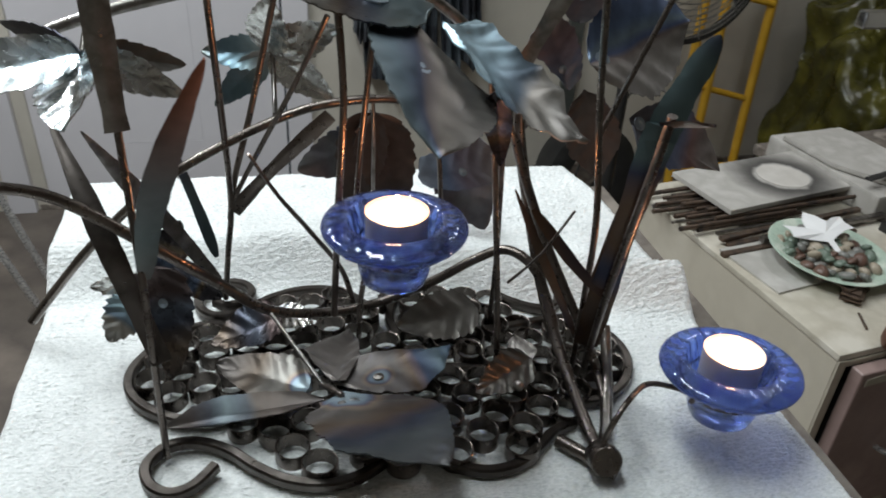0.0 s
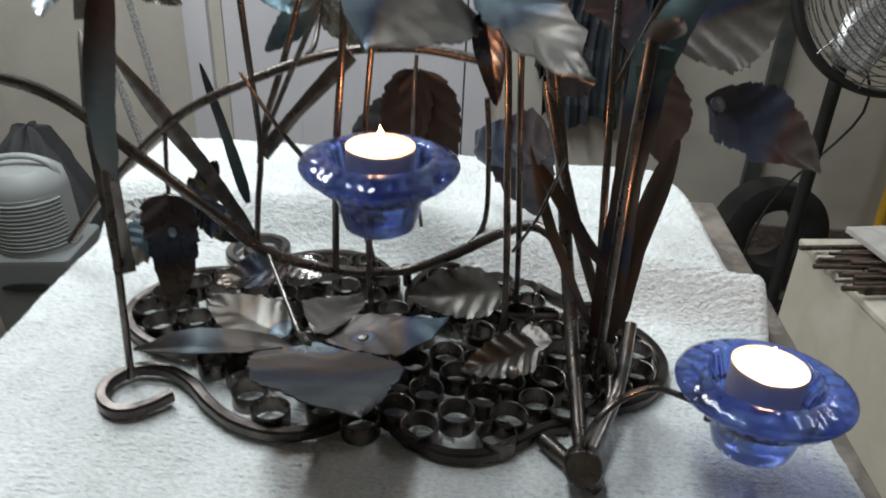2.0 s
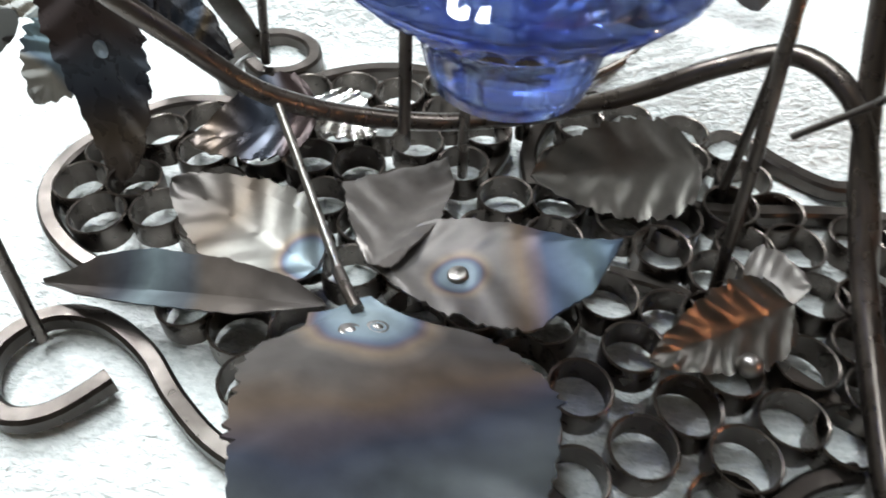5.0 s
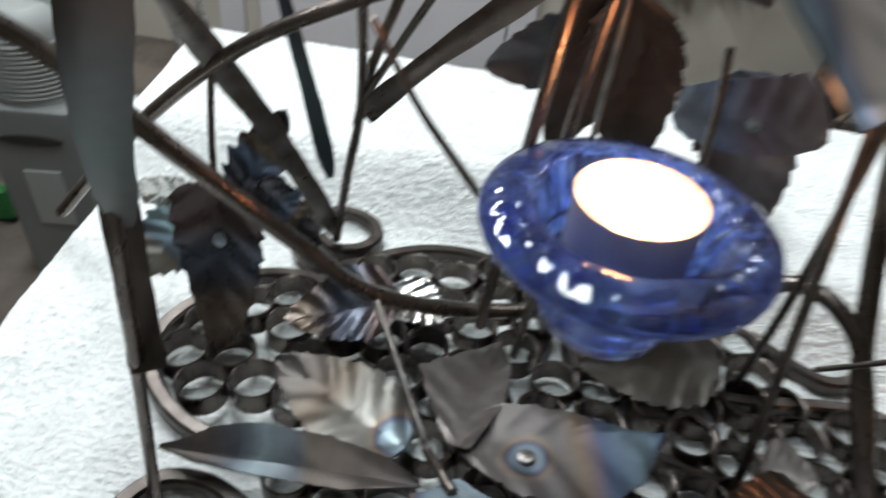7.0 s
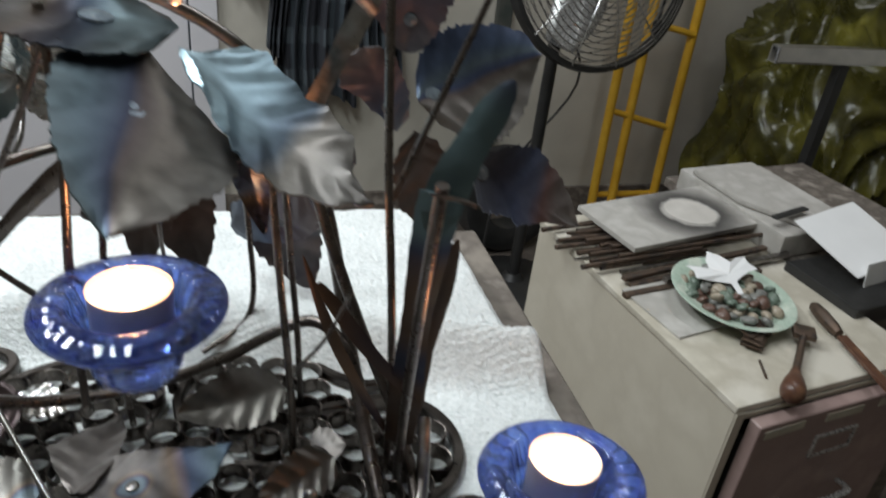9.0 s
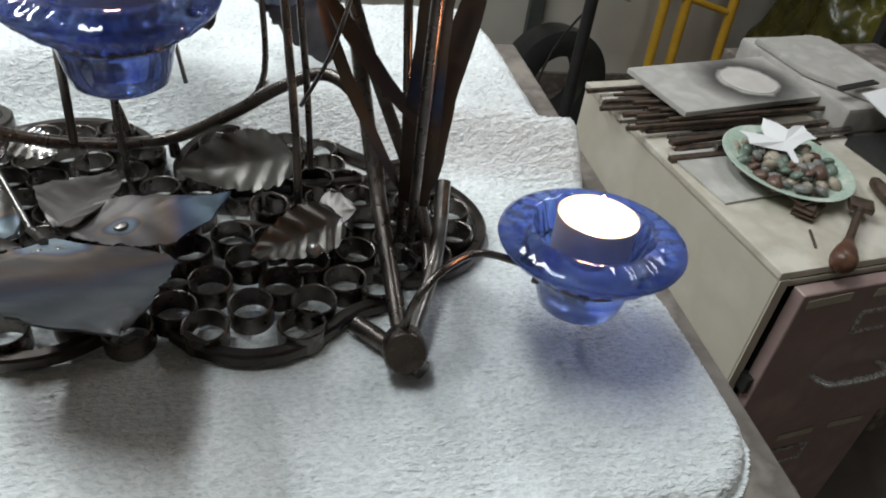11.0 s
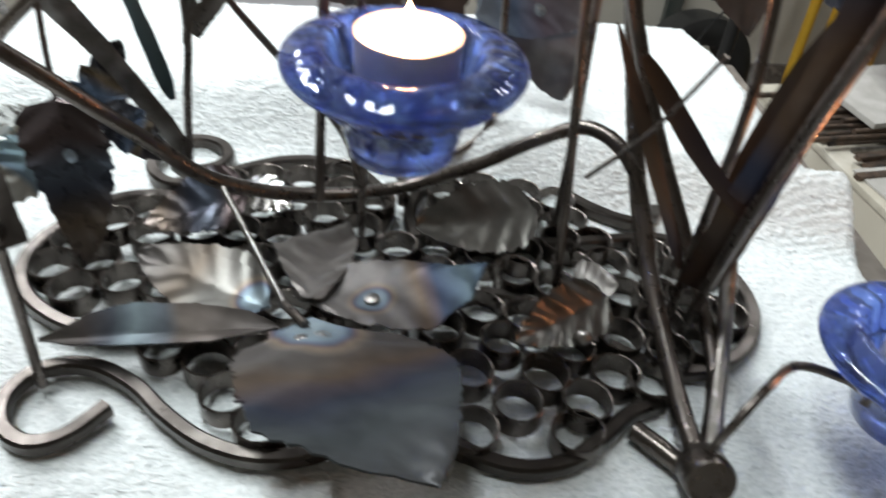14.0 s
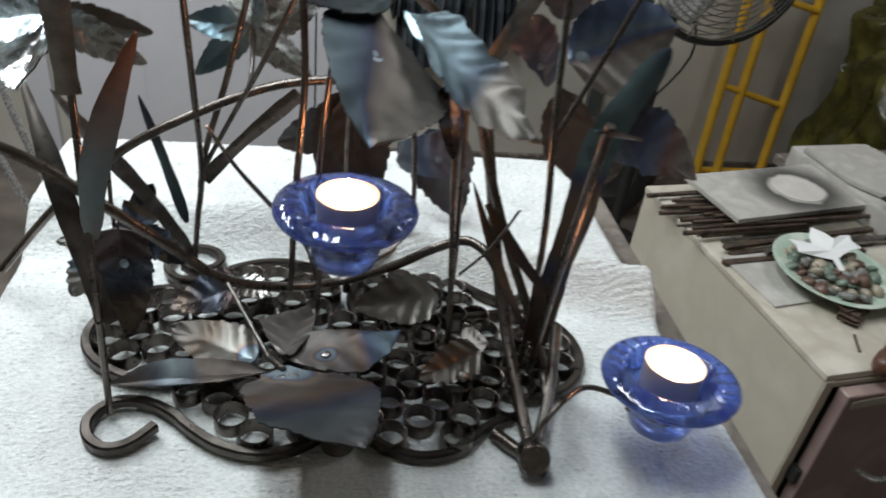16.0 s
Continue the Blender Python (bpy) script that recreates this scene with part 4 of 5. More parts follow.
broad = leaf((-0.062, 0.378, 0.031), (0.0025, 0.2906, 0.0687), (-0.0784, 0.3323, 0.048), 0.044, BROAD, 20, 0.07, 0.0, 0.018, dot=0, seed=1, jagged=0.07,
             outline=(((0, 0.43), (0.05, 0.46), (0.156, 0.78), (0.25, 0.92), (0.45, 0.99), (0.627, 1.0), (0.745, 0.80), (0.908, 0.33), (1, 0.02)), ((0, 0.05), (0.10, 0.37), (0.18, 0.62), (0.262, 0.80), (0.476, 0.86), (0.776, 0.45), (0.92, 0.2), (1, 0.02))))
weld((-0.0596, 0.3605, 0.0392), (0, 0.37, 0.93), 0.0036, broad)
weld((-0.0534, 0.3650, 0.0377), (0, 0.37, 0.93), 0.0036, broad)
leaf((-0.068, 0.394, 0.026), (-0.068, 0.467, 0.012), (-0.095, 0.426, 0.021), 0.026, PLAIN, 8, 0.08, 0.0, 0.02, dot=0, seed=2, jagged=0.05,
     outline=(((0, 0.15), (0.25, 0.7), (0.45, 1.05), (0.7, 0.55), (1, 0.02)), ((0, 0.2), (0.4, 0.45), (0.8, 0.32), (1, 0.02))))
corner = leaf((-0.0745, 0.400, 0.0185), (0.0055, 0.427, 0.0335), (-0.0613, 0.4232, 0.0205), 0.035, CORNER, 9, 0.04, 0.0, 0.015, dot=0, seed=3, jagged=0.04,
              outline=(((0, 0.05), (0.12, 0.35), (0.24, 0.51), (0.41, 0.44), (0.63, 0.30), (0.76, 0.17), (1, 0.02)), ((0, 0.05), (0.146, 0.47), (0.3, 0.75), (0.476, 0.93), (0.61, 1.0), (0.86, 0.60), (1, 0.02))))
weld((-0.0418, 0.4018, 0.0250), (-0.19, 0, 0.98), 0.0034, corner)
polished = leaf((-0.083, 0.388, 0.024), (-0.1475, 0.4035, 0.0270), (-0.11, 0.42, 0.03), 0.020, POLISHED, 9, 0.25, 0.04, 0.022, dot=0, seed=4, jagged=0.07)
leaf((-0.073, 0.371, 0.032), (-0.1725, 0.3585, 0.014), (-0.12, 0.38, 0.026), 0.0135, SPEAR, 5, 0.30, 0.0, 0.004, dot=0, seed=5, jagged=0.0,
     outline=(((0, 0.1), (0.12, 0.55), (0.35, 0.9), (0.62, 1.0), (0.8, 0.75), (0.92, 0.25), (1, 0.06)), ((0, 0.1), (0.25, 0.5), (0.6, 0.42), (0.85, 0.3), (0.93, 0.15), (1, 0.05))))
leaf((0.028, 0.489, 0.020), (-0.033, 0.461, 0.018), (-0.005, 0.50, 0.03), 0.022, CRIMPED, 9, 0.2, 0.04, 0.012, dot=0, seed=6)
leaf((0.062, 0.428, 0.024), (0.022, 0.393, 0.020), (0.03, 0.42, 0.03), 0.015, CRIMPED, 8, 0.25, 0.05, 0.045, 0.7, 0.0, seed=7)
leaf((0.046, 0.440, 0.016), (0.068, 0.442, 0.020), (0.055, 0.45, 0.02), 0.014, PLAIN, 3, 0.1, 0.05, 0.005, dot=0, seed=17)
leaf((-0.112, 0.450, 0.036), (-0.158, 0.430, 0.020), (-0.14, 0.42, 0.02), 0.020, NIGHT, 7, 0.25, 0.05, 0.025, 0.65, 0.0, seed=8)
leaf((-0.122, 0.462, 0.030), (-0.092, 0.452, 0.026), (-0.11, 0.47, 0.03), 0.013, SILVER, 7, 0.2, 0.05, 0.05, dot=0, seed=9)
bm = lathe([(0, 0.004), (0.002, 0.0036), (0.0036, 0.002), (0.004, 0.0), (0.003, -0.002), (0, -0.003)], 16)
bm.transform(pose(0.051, 0.401, 0.022))
smooth(part("steel_berry", bm, BRIGHT, art), 60)
stem([(-0.117, 0.429, 0.055), (-0.0965, 0.4075, 0.0425), (-0.076, 0.386, 0.030)], 0.0015, BRIGHT)
stem([(-0.077, 0.387, 0.029), (-0.069, 0.377, 0.035), (-0.0615, 0.369, 0.0375)], 0.0021)
# dark hanging leaf and its neighbours
leaf((-0.191, 0.437, 0.082), (-0.180, 0.420, 0.008), (-0.160, 0.43, 0.05), 0.022, NIGHT, 7, 0.12, 0.10, 0.015, 0.62, 0.36, seed=10, full=0.5)
leaf((-0.204, 0.448, 0.057), (-0.237, 0.440, 0.062), (-0.22, 0.445, 0.08), 0.0105, SILVER, 5, 0.2, 0.1, 0.05, dot=0, seed=11, jagged=0.30)
leaf((-0.208, 0.441, 0.054), (-0.227, 0.430, 0.023), (-0.24, 0.435, 0.04), 0.0150, PLEATED, 6, 0.2, 0.1, 0.05, dot=0, seed=19, jagged=0.26)
leaf((-0.213, 0.487, 0.031), (-0.1938, 0.5033, 0.0780), (-0.24, 0.49, 0.06), 0.0150, SOOTY, 5, 0.2, 0.05, 0.03, dot=0, seed=12, jagged=0.34)
leaf((-0.196, 0.476, 0.053), (-0.158, 0.468, 0.036), (-0.19, 0.47, 0.03), 0.0140, SOOTY, 4, 0.2, 0.05, 0.03, dot=0, seed=18, jagged=0.16)
# large upper leaves
leaf((-0.0278, 0.4435, 0.2457), (-0.0105, 0.3318, 0.2168), (-0.1140, 0.4188, 0.2899), 0.0457, BANDED, 17, 0.05, 0.012, 0.011, dot=0.36, seed=13, jagged=0.05,
     outline=(((0, 0.20), (0.06, 0.42), (0.14, 0.58), (0.26, 0.67), (0.425, 0.65), (0.56, 0.60), (0.70, 0.50), (0.85, 0.32), (0.95, 0.13), (1, 0.01)), ((0, 0.12), (0.063, 0.28), (0.178, 0.56), (0.27, 0.79), (0.346, 1.0), (0.483, 0.96), (0.606, 0.86), (0.76, 0.57), (0.89, 0.31), (1, 0.01))))
leaf((-0.0159, 0.4587, 0.2498), (-0.1061, 0.4426, 0.2654), (-0.0029, 0.3615, 0.2430), 0.0490, HALFBLUE, 13, 0.05, 0.01, 0.006, dot=0.36, seed=14, jagged=0.06,
     outline=(((0, 0.20), (0.04, 0.50), (0.12, 0.70), (0.28, 0.89), (0.505, 1.0), (0.68, 0.91), (0.857, 0.56), (0.95, 0.25), (1, 0.01)), ((0, 0.36), (0.12, 0.50), (0.25, 0.61), (0.42, 0.71), (0.60, 0.64), (0.72, 0.66), (0.89, 0.58), (0.95, 0.36), (1, 0.01))))
leaf((-0.0124, 0.4409, 0.2473), (0.0724, 0.4185, 0.1880), (0.0545, 0.4490, 0.2038), 0.045, PLEATED, 9, 0.10, 0.03, 0.030, dot=0, seed=15, jagged=0.05,
     outline=(((0, 0.10), (0.03, 0.45), (0.09, 0.90), (0.2, 1.05), (0.30, 0.95), (0.43, 0.84), (0.57, 0.91), (0.74, 0.84), (0.84, 0.36), (0.92, 0.15), (1, 0.01)), ((0, 0.10), (0.12, 0.35), (0.22, 0.50), (0.30, 0.68), (0.36, 0.82), (0.45, 0.90), (0.58, 0.93), (0.70, 0.80), (0.85, 0.46), (1, 0.01))))
# a narrow dark leaf hanging under them
leaf((0.0185, 0.4090, 0.2220), (0.0268, 0.4205, 0.1740), (0.05, 0.41, 0.20), 0.0085, SOOTY, 4, 0.25, 0.06, 0.01, dot=0, seed=16, jagged=0.03)
# rear cluster
for k, (tip, sd, h, mt) in enumerate((((-0.178, 0.550, 0.188), (-0.15, 0.54, 0.17), 0.013, TEAL), ((-0.172, 0.548, 0.150), (-0.14, 0.55, 0.14), 0.012, TEAL), ((-0.122, 0.530, 0.236), (-0.10, 0.53, 0.21), 0.017, SILVER), ((-0.085, 0.548, 0.160), (-0.10, 0.55, 0.15), 0.015, SILVER), ((-0.080, 0.548, 0.212), (-0.10, 0.55, 0.22), 0.015, SILVER))):
    leaf((-0.131, 0.550, 0.190), tip, sd, h, mt, 7, 0.25, 0.06, 0.012, dot=0, seed=20 + k)
stem([(-0.129, 0.552, 0.190), (-0.125, 0.53, 0.165), (-0.120, 0.505, 0.162)], 0.0018, BRIGHT)
# left cluster
for k, (tip, sd, h, mt) in enumerate((((-0.262, 0.352, 0.226), (-0.22, 0.37, 0.215), 0.016, SILVER), ((-0.190, 0.362, 0.206), (-0.22, 0.38, 0.20), 0.023, SILVER), ((-0.157, 0.445, 0.214), (-0.17, 0.42, 0.20), 0.010, CRIMPED), ((-0.149, 0.418, 0.207), (-0.17, 0.41, 0.19), 0.011, SILVER), ((-0.251, 0.441, 0.236), (-0.23, 0.43, 0.22), 0.008, DARKLEAF))):
    leaf((-0.199, 0.412, 0.230), tip, sd, h, mt, 7, 0.25, 0.05, 0.018, dot=0, seed=30 + k)
stem([(-0.199, 0.414, 0.230), (-0.200, 0.425, 0.238), (-0.206, 0.445, 0.240)], 0.0018, BRIGHT)
# right cluster
leaf((0.0985, 0.5600, 0.1900), (0.1800, 0.6120, 0.2105), (0.1433, 0.5562, 0.1653), 0.042, RIMBLUE, 15, 0.06, 0.03, 0.012, dot=0.12, seed=40, jagged=0.06,
     outline=(((0, 0.20), (0.03, 0.42), (0.16, 0.74), (0.32, 1.0), (0.48, 0.93), (0.64, 0.78), (0.80, 0.46), (0.95, 0.10), (1, 0.01)), ((0, 0.22), (0.04, 0.42), (0.14, 0.69), (0.28, 0.86), (0.5, 0.86), (0.8, 0.66), (0.96, 0.40), (1, 0.02))))
leaf((0.0870, 0.5610, 0.1700), (0.0620, 0.5550, 0.2230), (0.0500, 0.5500, 0.1800), 0.021, BLUED, 8, 0.10, 0.04, 0.010, dot=0.30, seed=41, jagged=0.07,
     outline=(((0, 0.10), (0.22, 0.25), (0.34, 0.46), (0.49, 0.55), (0.73, 1.0), (0.92, 0.75), (1, 0.05)), ((0, 0.15), (0.06, 0.52), (0.33, 0.80), (0.73, 0.80), (0.93, 0.5), (1, 0.05))))
leaf((0.1360, 0.5620, 0.1500), (0.2172, 0.5760, 0.1025), (0.1651, 0.5866, 0.1551), 0.037, DUSK, 10, 0.12, 0.04, 0.020, dot=0.10, seed=42, jagged=0.07,
     outline=(((0, 0.20), (0.07, 0.42), (0.25, 0.78), (0.46, 1.0), (0.70, 0.78), (0.86, 0.50), (1, 0.02)), ((0, 0.20), (0.09, 0.62), (0.15, 0.70), (0.40, 0.50), (0.48, 0.58), (0.70, 0.26), (1, 0.02))))
leaf((0.0985, 0.5650, 0.1700), (0.1177, 0.5500, 0.1035), (0.0700, 0.5600, 0.1400), 0.021, UMBER, 7, 0.14, 0.04, 0.025, dot=0, seed=43, jagged=0.09,
     outline=(((0, 0.10), (0.08, 0.50), (0.20, 0.78), (0.36, 0.92), (0.65, 0.95), (0.82, 0.50), (1, 0.02)), ((0, 0.10), (0.09, 0.60), (0.40, 1.0), (0.61, 1.0), (0.72, 0.76), (0.84, 0.40), (1, 0.02))))
leaf((0.0885, 0.5800, 0.2850), (0.0920, 0.5900, 0.2130), (0.0500, 0.5850, 0.2400), 0.029, BLUED, 7, 0.1, 0.04, 0.012, 0.72, 0.72, seed=44, full=0.45)
leaf((0.060, 0.560, 0.165), (0.035, 0.545, 0.150), (0.05, 0.55, 0.13), 0.020, DARKLEAF, 6, 0.1, 0.04, 0.006, 0.75, 0.0, seed=45)
# dark leaves behind the candle
leaf((-0.055, 0.590, 0.110), (-0.122, 0.588, 0.082), (-0.08, 0.59, 0.06), 0.024, DARKLEAF, 8, 0.15, 0.05, 0.012, dot=0, seed=50)
leaf((-0.056, 0.552, 0.150), (-0.037, 0.560, 0.062), (-0.02, 0.56, 0.11), 0.024, UMBER, 8, 0.25, 0.05, 0.020, dot=0, seed=51)
leaf((-0.060, 0.555, 0.150), (-0.076, 0.560, 0.062), (-0.10, 0.56, 0.11), 0.021, UMBER, 8, 0.25, 0.05, 0.020, dot=0, seed=54)
stem([(-0.057, 0.545, 0.160), (-0.056, 0.538, 0.130), (-0.056, 0.540, 0.085), (-0.050, 0.545, 0.030)], 0.0014, BRIGHT)
leaf((0.000, 0.605, 0.105), (0.035, 0.576, 0.039), (0.04, 0.60, 0.09), 0.028, DARKLEAF, 9, 0.15, 0.05, 0.012, 0.7, 0.0, seed=52)
leaf((-0.0227, 0.5920, 0.0780), (0.0430, 0.5580, 0.1060), (0.0, 0.58, 0.11), 0.026, BLUED, 9, 0.12, 0.05, 0.020, dot=0.55, seed=53, jagged=0.06,
     outline=(((0, 0.25), (0.05, 0.60), (0.24, 0.75), (0.52, 0.90), (0.88, 1.05), (0.97, 0.70), (1, 0.20)), ((0, 0.25), (0.09, 0.42), (0.44, 0.60), (0.77, 0.48), (0.95, 0.25), (1, 0.10))))
# hammered strips and rods above
blade([(0.0385, 0.490, 0.203), (0.054, 0.488, 0.238), (0.0705, 0.487, 0.272)], 0.0105, BRIGHT, point=False)
blade([(0.070, 0.440, 0.270), (0.058, 0.425, 0.286), (0.040, 0.405, 0.310)], 0.0058, BRIGHT, point=False)
blade([(-0.027, 0.494, 0.252), (-0.022, 0.491, 0.271), (-0.0165, 0.490, 0.288)], 0.0080, SILVER)
stem([(-0.110, 0.462, 0.260), (-0.114, 0.430, 0.289), (-0.117, 0.402, 0.314)], 0.0026, BRIGHT)
blade([(-0.061, 0.481, 0.265), (-0.076, 0.470, 0.285), (-0.092, 0.460, 0.306)], 0.0060, BRIGHT, point=False)
stem([(-0.060, 0.462, 0.266), (-0.061, 0.462, 0.284)], 0.0022)
stem([(-0.075, 0.440, 0.045), (-0.070, 0.435, 0.130), (-0.066, 0.440, 0.200), (-0.070, 0.448, 0.260)], 0.0023)
stem([(-0.062, 0.452, 0.10), (-0.058, 0.455, 0.160), (-0.050, 0.455, 0.235)], 0.0019)


# candle bowls and tealights
def holder(c):
    pts = [(c[0] + 0.0274 * math.cos(k * math.pi / 16), c[1] + 0.0274 * math.sin(k * math.pi / 16), c[2]) for k in range(33)]
    return smooth(part("candle_cup_ring", rod(pts, 0.0009, 6, steps=1, wobble=0), STEEL, art, "thin wire ring under a candle bowl"), 60)


BOWLS = (((-0.0332, 0.4083, 0.1371), (0.5, 1.0)), ((0.1799, 0.3884, 0.0572), (-4.3, -0.6)))
holder((-0.0332, 0.4083, 0.1225))
holder((0.1799, 0.3884, 0.0425))


def bowl_profile():
    return [(0.0, -0.0390), (0.0165, -0.0388), (0.0200, -0.0365), (0.0218, -0.0300), (0.0230, -0.0240), (0.0248, -0.0180), (0.0285, -0.0138), (0.0345, -0.0098), (0.0400, -0.0055), (0.0430, -0.0026), (0.0436, -0.0008), (0.0430, 0.0008), (0.0405, 0.0022), (0.0360, 0.0039), (0.0318, 0.0050), (0.0290, 0.0050), (0.0272, 0.0034), (0.0246, -0.0060), (0.0215, -0.0178), (0.0, -0.0178)]


def flutes(a, k):
    g = {6: 0.0008, 7: 0.0015, 8: 0.0009, 12: 0.0001, 13: 0.0003, 14: 0.0002, 16: 0.0011, 17: 0.0013}.get(k, 0.0)
    f = abs(math.sin(14 * a)) * 2 - 1 if k < 15 else math.sin(22 * a)
    return (0.6 * g * f if k >= 15 else 0.0, g * f)


bowl = part("glass_candle_bowl", lathe(bowl_profile(), 192, flutes), GLASS)
smooth(bowl, 50)
tagged(bowl, "cobalt blue pressed glass candle bowl with a fluted rim", "candle bowl", "glass candle bowls")
bowl.matrix_world = Matrix.Translation(BOWLS[0][0])
bowl_b = copy_thing(bowl, pose(*BOWLS[1][0], BOWLS[1][1][0], BOWLS[1][1][1], 20))
bowl_b["label"] = "cobalt blue fluted glass candle bowl on an outstretched arm"

light = thing("tealight", "lit white tealight in a thin aluminium cup", "candle", Matrix.Translation(Vector(BOWLS[0][0]) + Vector((0.001, -0.0015, -0.0174))), "tealights")
smooth(part("cup", lathe([(0, 0), (0.0176, 0), (0.0182, 0.001), (0.0186, 0.0272), (0.0188, 0.0277), (0.0182, 0.0277), (0.0179, 0.0010), (0, 0.0010)], 48), TIN, light), 40)
smooth(part("wax", lathe([(0, 0.0011), (0.0176, 0.0011), (0.0179, 0.0264), (0.0170, 0.0259), (0, 0.0255)], 48), WAX, light), 40)
smooth(part("wick", rod([(0, 0, 0.025), (0.0003, 0, 0.029), (0.0010, 0, 0.0315)], 0.0006, 6), BLACK, light), 60)
smooth(part("flame", lathe([(0, 0.0262), (0.0018, 0.0266), (0.0027, 0.0285), (0.0024, 0.0318), (0.0012, 0.0358), (0, 0.0386)], 16), FLAME, light), 60)
light_b = copy_thing(light, Matrix.Translation(Vector(BOWLS[1][0]) + Vector((0.0005, -0.0004, -0.0168))) @ pose(0, 0, 0, -3.5, 0, 0))


# ---- the filing cabinet and what lies on it ----
CT = -0.31                       # its top
CM = pose(0.588, 0.864, 0, 0, 0, 20)   # its front left corner; x along the front, y to the rear
CW, CD = 0.382, 0.54
cab = thing("filing_cabinet", "beige two-drawer steel filing cabinet with brown drawer fronts", "cabinet", CM @ pose(0, 0, FLOOR))
CH = CT - FLOOR
part("side_panel", boxed((0.012, CD, CH - 0.004), pose(0.006, CD / 2, CH / 2 - 0.004), 0.002), CAB, cab)
part("side_panel", boxed((0.012, CD, CH - 0.004), pose(CW - 0.006, CD / 2, CH / 2 - 0.004), 0.002), CAB, cab)
part("back_panel", boxed((CW - 0.026, 0.01, CH - 0.01), pose(CW / 2, CD - 0.006, CH / 2 - 0.004), 0.001), CAB, cab)
part("top_panel", boxed((CW + 0.004, CD + 0.004, 0.012), pose(CW / 2, CD / 2, CH - 0.006), 0.003), CABTOP, cab)
for x in (0.008, CW - 0.008):
    part("front_lip", boxed((0.016, 0.003, CH - 0.016), pose(x, -0.0025, CH / 2 - 0.004), 0.001), CAB, cab)
part("front_lip", boxed((CW - 0.033, 0.003, 0.010), pose(CW / 2, -0.0025, CH - 0.0185), 0.001), CAB, cab)
part("plinth", boxed((CW - 0.03, 0.02, 0.06), pose(CW / 2, 0.02, 0.031), 0.001), BLACK, cab)
for zb, zt, out in ((0.385, 0.700, 0.018), (0.070, 0.372, 0.006)):
    h = zt - zb
    dr = part("drawer", boxed((CW - 0.034, 0.022, h), pose(CW / 2 + 0.006, -out, (zb + zt) / 2), 0.004, 3), DRAWER, cab, "brown drawer front standing slightly open")
    part("drawer_box", boxed((CW - 0.06, 0.40, h - 0.06), pose(CW / 2, 0.20 - out + 0.012, (zb + zt) / 2 - 0.01), 0.002), BLACK, dr, "dark steel drawer tray")
    # label frame and pull
    zc, xc = zt - 0.070, CW / 2
    for dx, dz, sx, sz in ((0, 0.019, 0.086, 0.005), (0, -0.019, 0.086, 0.005), (-0.0405, 0, 0.005, 0.033), (0.0405, 0, 0.005, 0.033)):
        part("label_frame", boxed((sx, 0.004, sz), pose(xc + dx, -out - 0.013, zc + dz), 0.001), CHROME, dr, "dull chrome label holder")
    part("label_card", boxed((0.075, 0.001, 0.033), pose(xc, -out - 0.012, zc)), DRAWER, dr)
    hz = zc - 0.105
    path = spline([(xc - 0.065, -out - 0.010, hz), (xc - 0.062, -out - 0.030, hz + 0.004), (xc - 0.05, -out - 0.038, hz + 0.006), (xc, -out - 0.040, hz + 0.006), (xc + 0.05, -out - 0.038, hz + 0.006), (xc + 0.062, -out - 0.030, hz + 0.004), (xc + 0.065, -out - 0.010, hz)], 5)
    smooth(part("drawer_pull", sweep(bmesh.new(), path, flatbar(0.010, 0.006)), CHROME, dr, "curved chrome pull"), 50)
    for dx in (-0.125, 0.0, 0.115):
        part("tape_strip", boxed((0.075, 0.0012, 0.014), pose(xc + dx * 0.95, -out - 0.0118, zt - 0.016, 0, 2 * dx * 10, 0)), CABTOP, dr, "strip of pale tape")
part("latch", boxed((0.012, 0.02, 0.03), pose(0.020, -0.012, 0.52), 0.002), BLACK, cab)

stand = thing("side_stand", "plain dark wooden stand beside the filing cabinet", "stand", CM @ pose(CW + 0.008, 0.14, FLOOR))
part("stand_top", boxed((0.42, 0.52, 0.022), pose(0.21, 0.26, CH - 0.011), 0.003), BENCH, stand)
part("stand_front", boxed((0.41, 0.015, CH - 0.03), pose(0.21, 0.010, (CH - 0.03) / 2), 0.002), BENCH, stand)
part("stand_side", boxed((0.015, 0.50, CH - 0.03), pose(0.410, 0.27, (CH - 0.03) / 2), 0.002), BENCH, stand)


def on_top(u, v, z=0.0, rz=0.0):
    return CM @ pose(u, v, CT + z, 0, 0, rz)


# first slab, sooted round a pale disc
slab = thing("stone_slab", "grey fire-proof slab sooted round a pale disc", "slab", pose(0.652, 1.357, CT + 0.030, 0, 0, 24.5))
part("plate", boxed((0.335, 0.165, 0.010), pose(0, 0, 0.005), 0.002), SOOTED, slab)


s2 = lathe([(0, 0.0), (0.050, 0.0), (0.050, 0.0005), (0, 0.0005)], 40)
s2.transform(pose(0.035, -0.005, 0.0106))
part("pale_disc", s2, PALE, slab, "pale clean disc")
slab_b = thing("stone_slab", "plain pale grey slab lying on a brick block", "slab", pose(0.868, 1.452, CT + 0.050, 0, 0, 20))
bm = bmesh.new()
prof = [(-0.09, 0.115), (0.055, 0.125), (0.085, 0.10), (0.085, -0.12), (0.06, -0.15), (-0.03, -0.15), (-0.09, -0.03)]
fa = bm.faces.new([bm.verts.new((x, y, 0.0)) for x, y in prof])
ex = bmesh.ops.extrude_face_region(bm, geom=[fa])["geom"]
bmesh.ops.translate(bm, vec=(0, 0, 0.010), verts=[v for v in ex if isinstance(v, bmesh.types.BMVert)])
bmesh.ops.bevel(bm, geom=bm.edges[:], offset=0.002, segments=2, affect="EDGES")
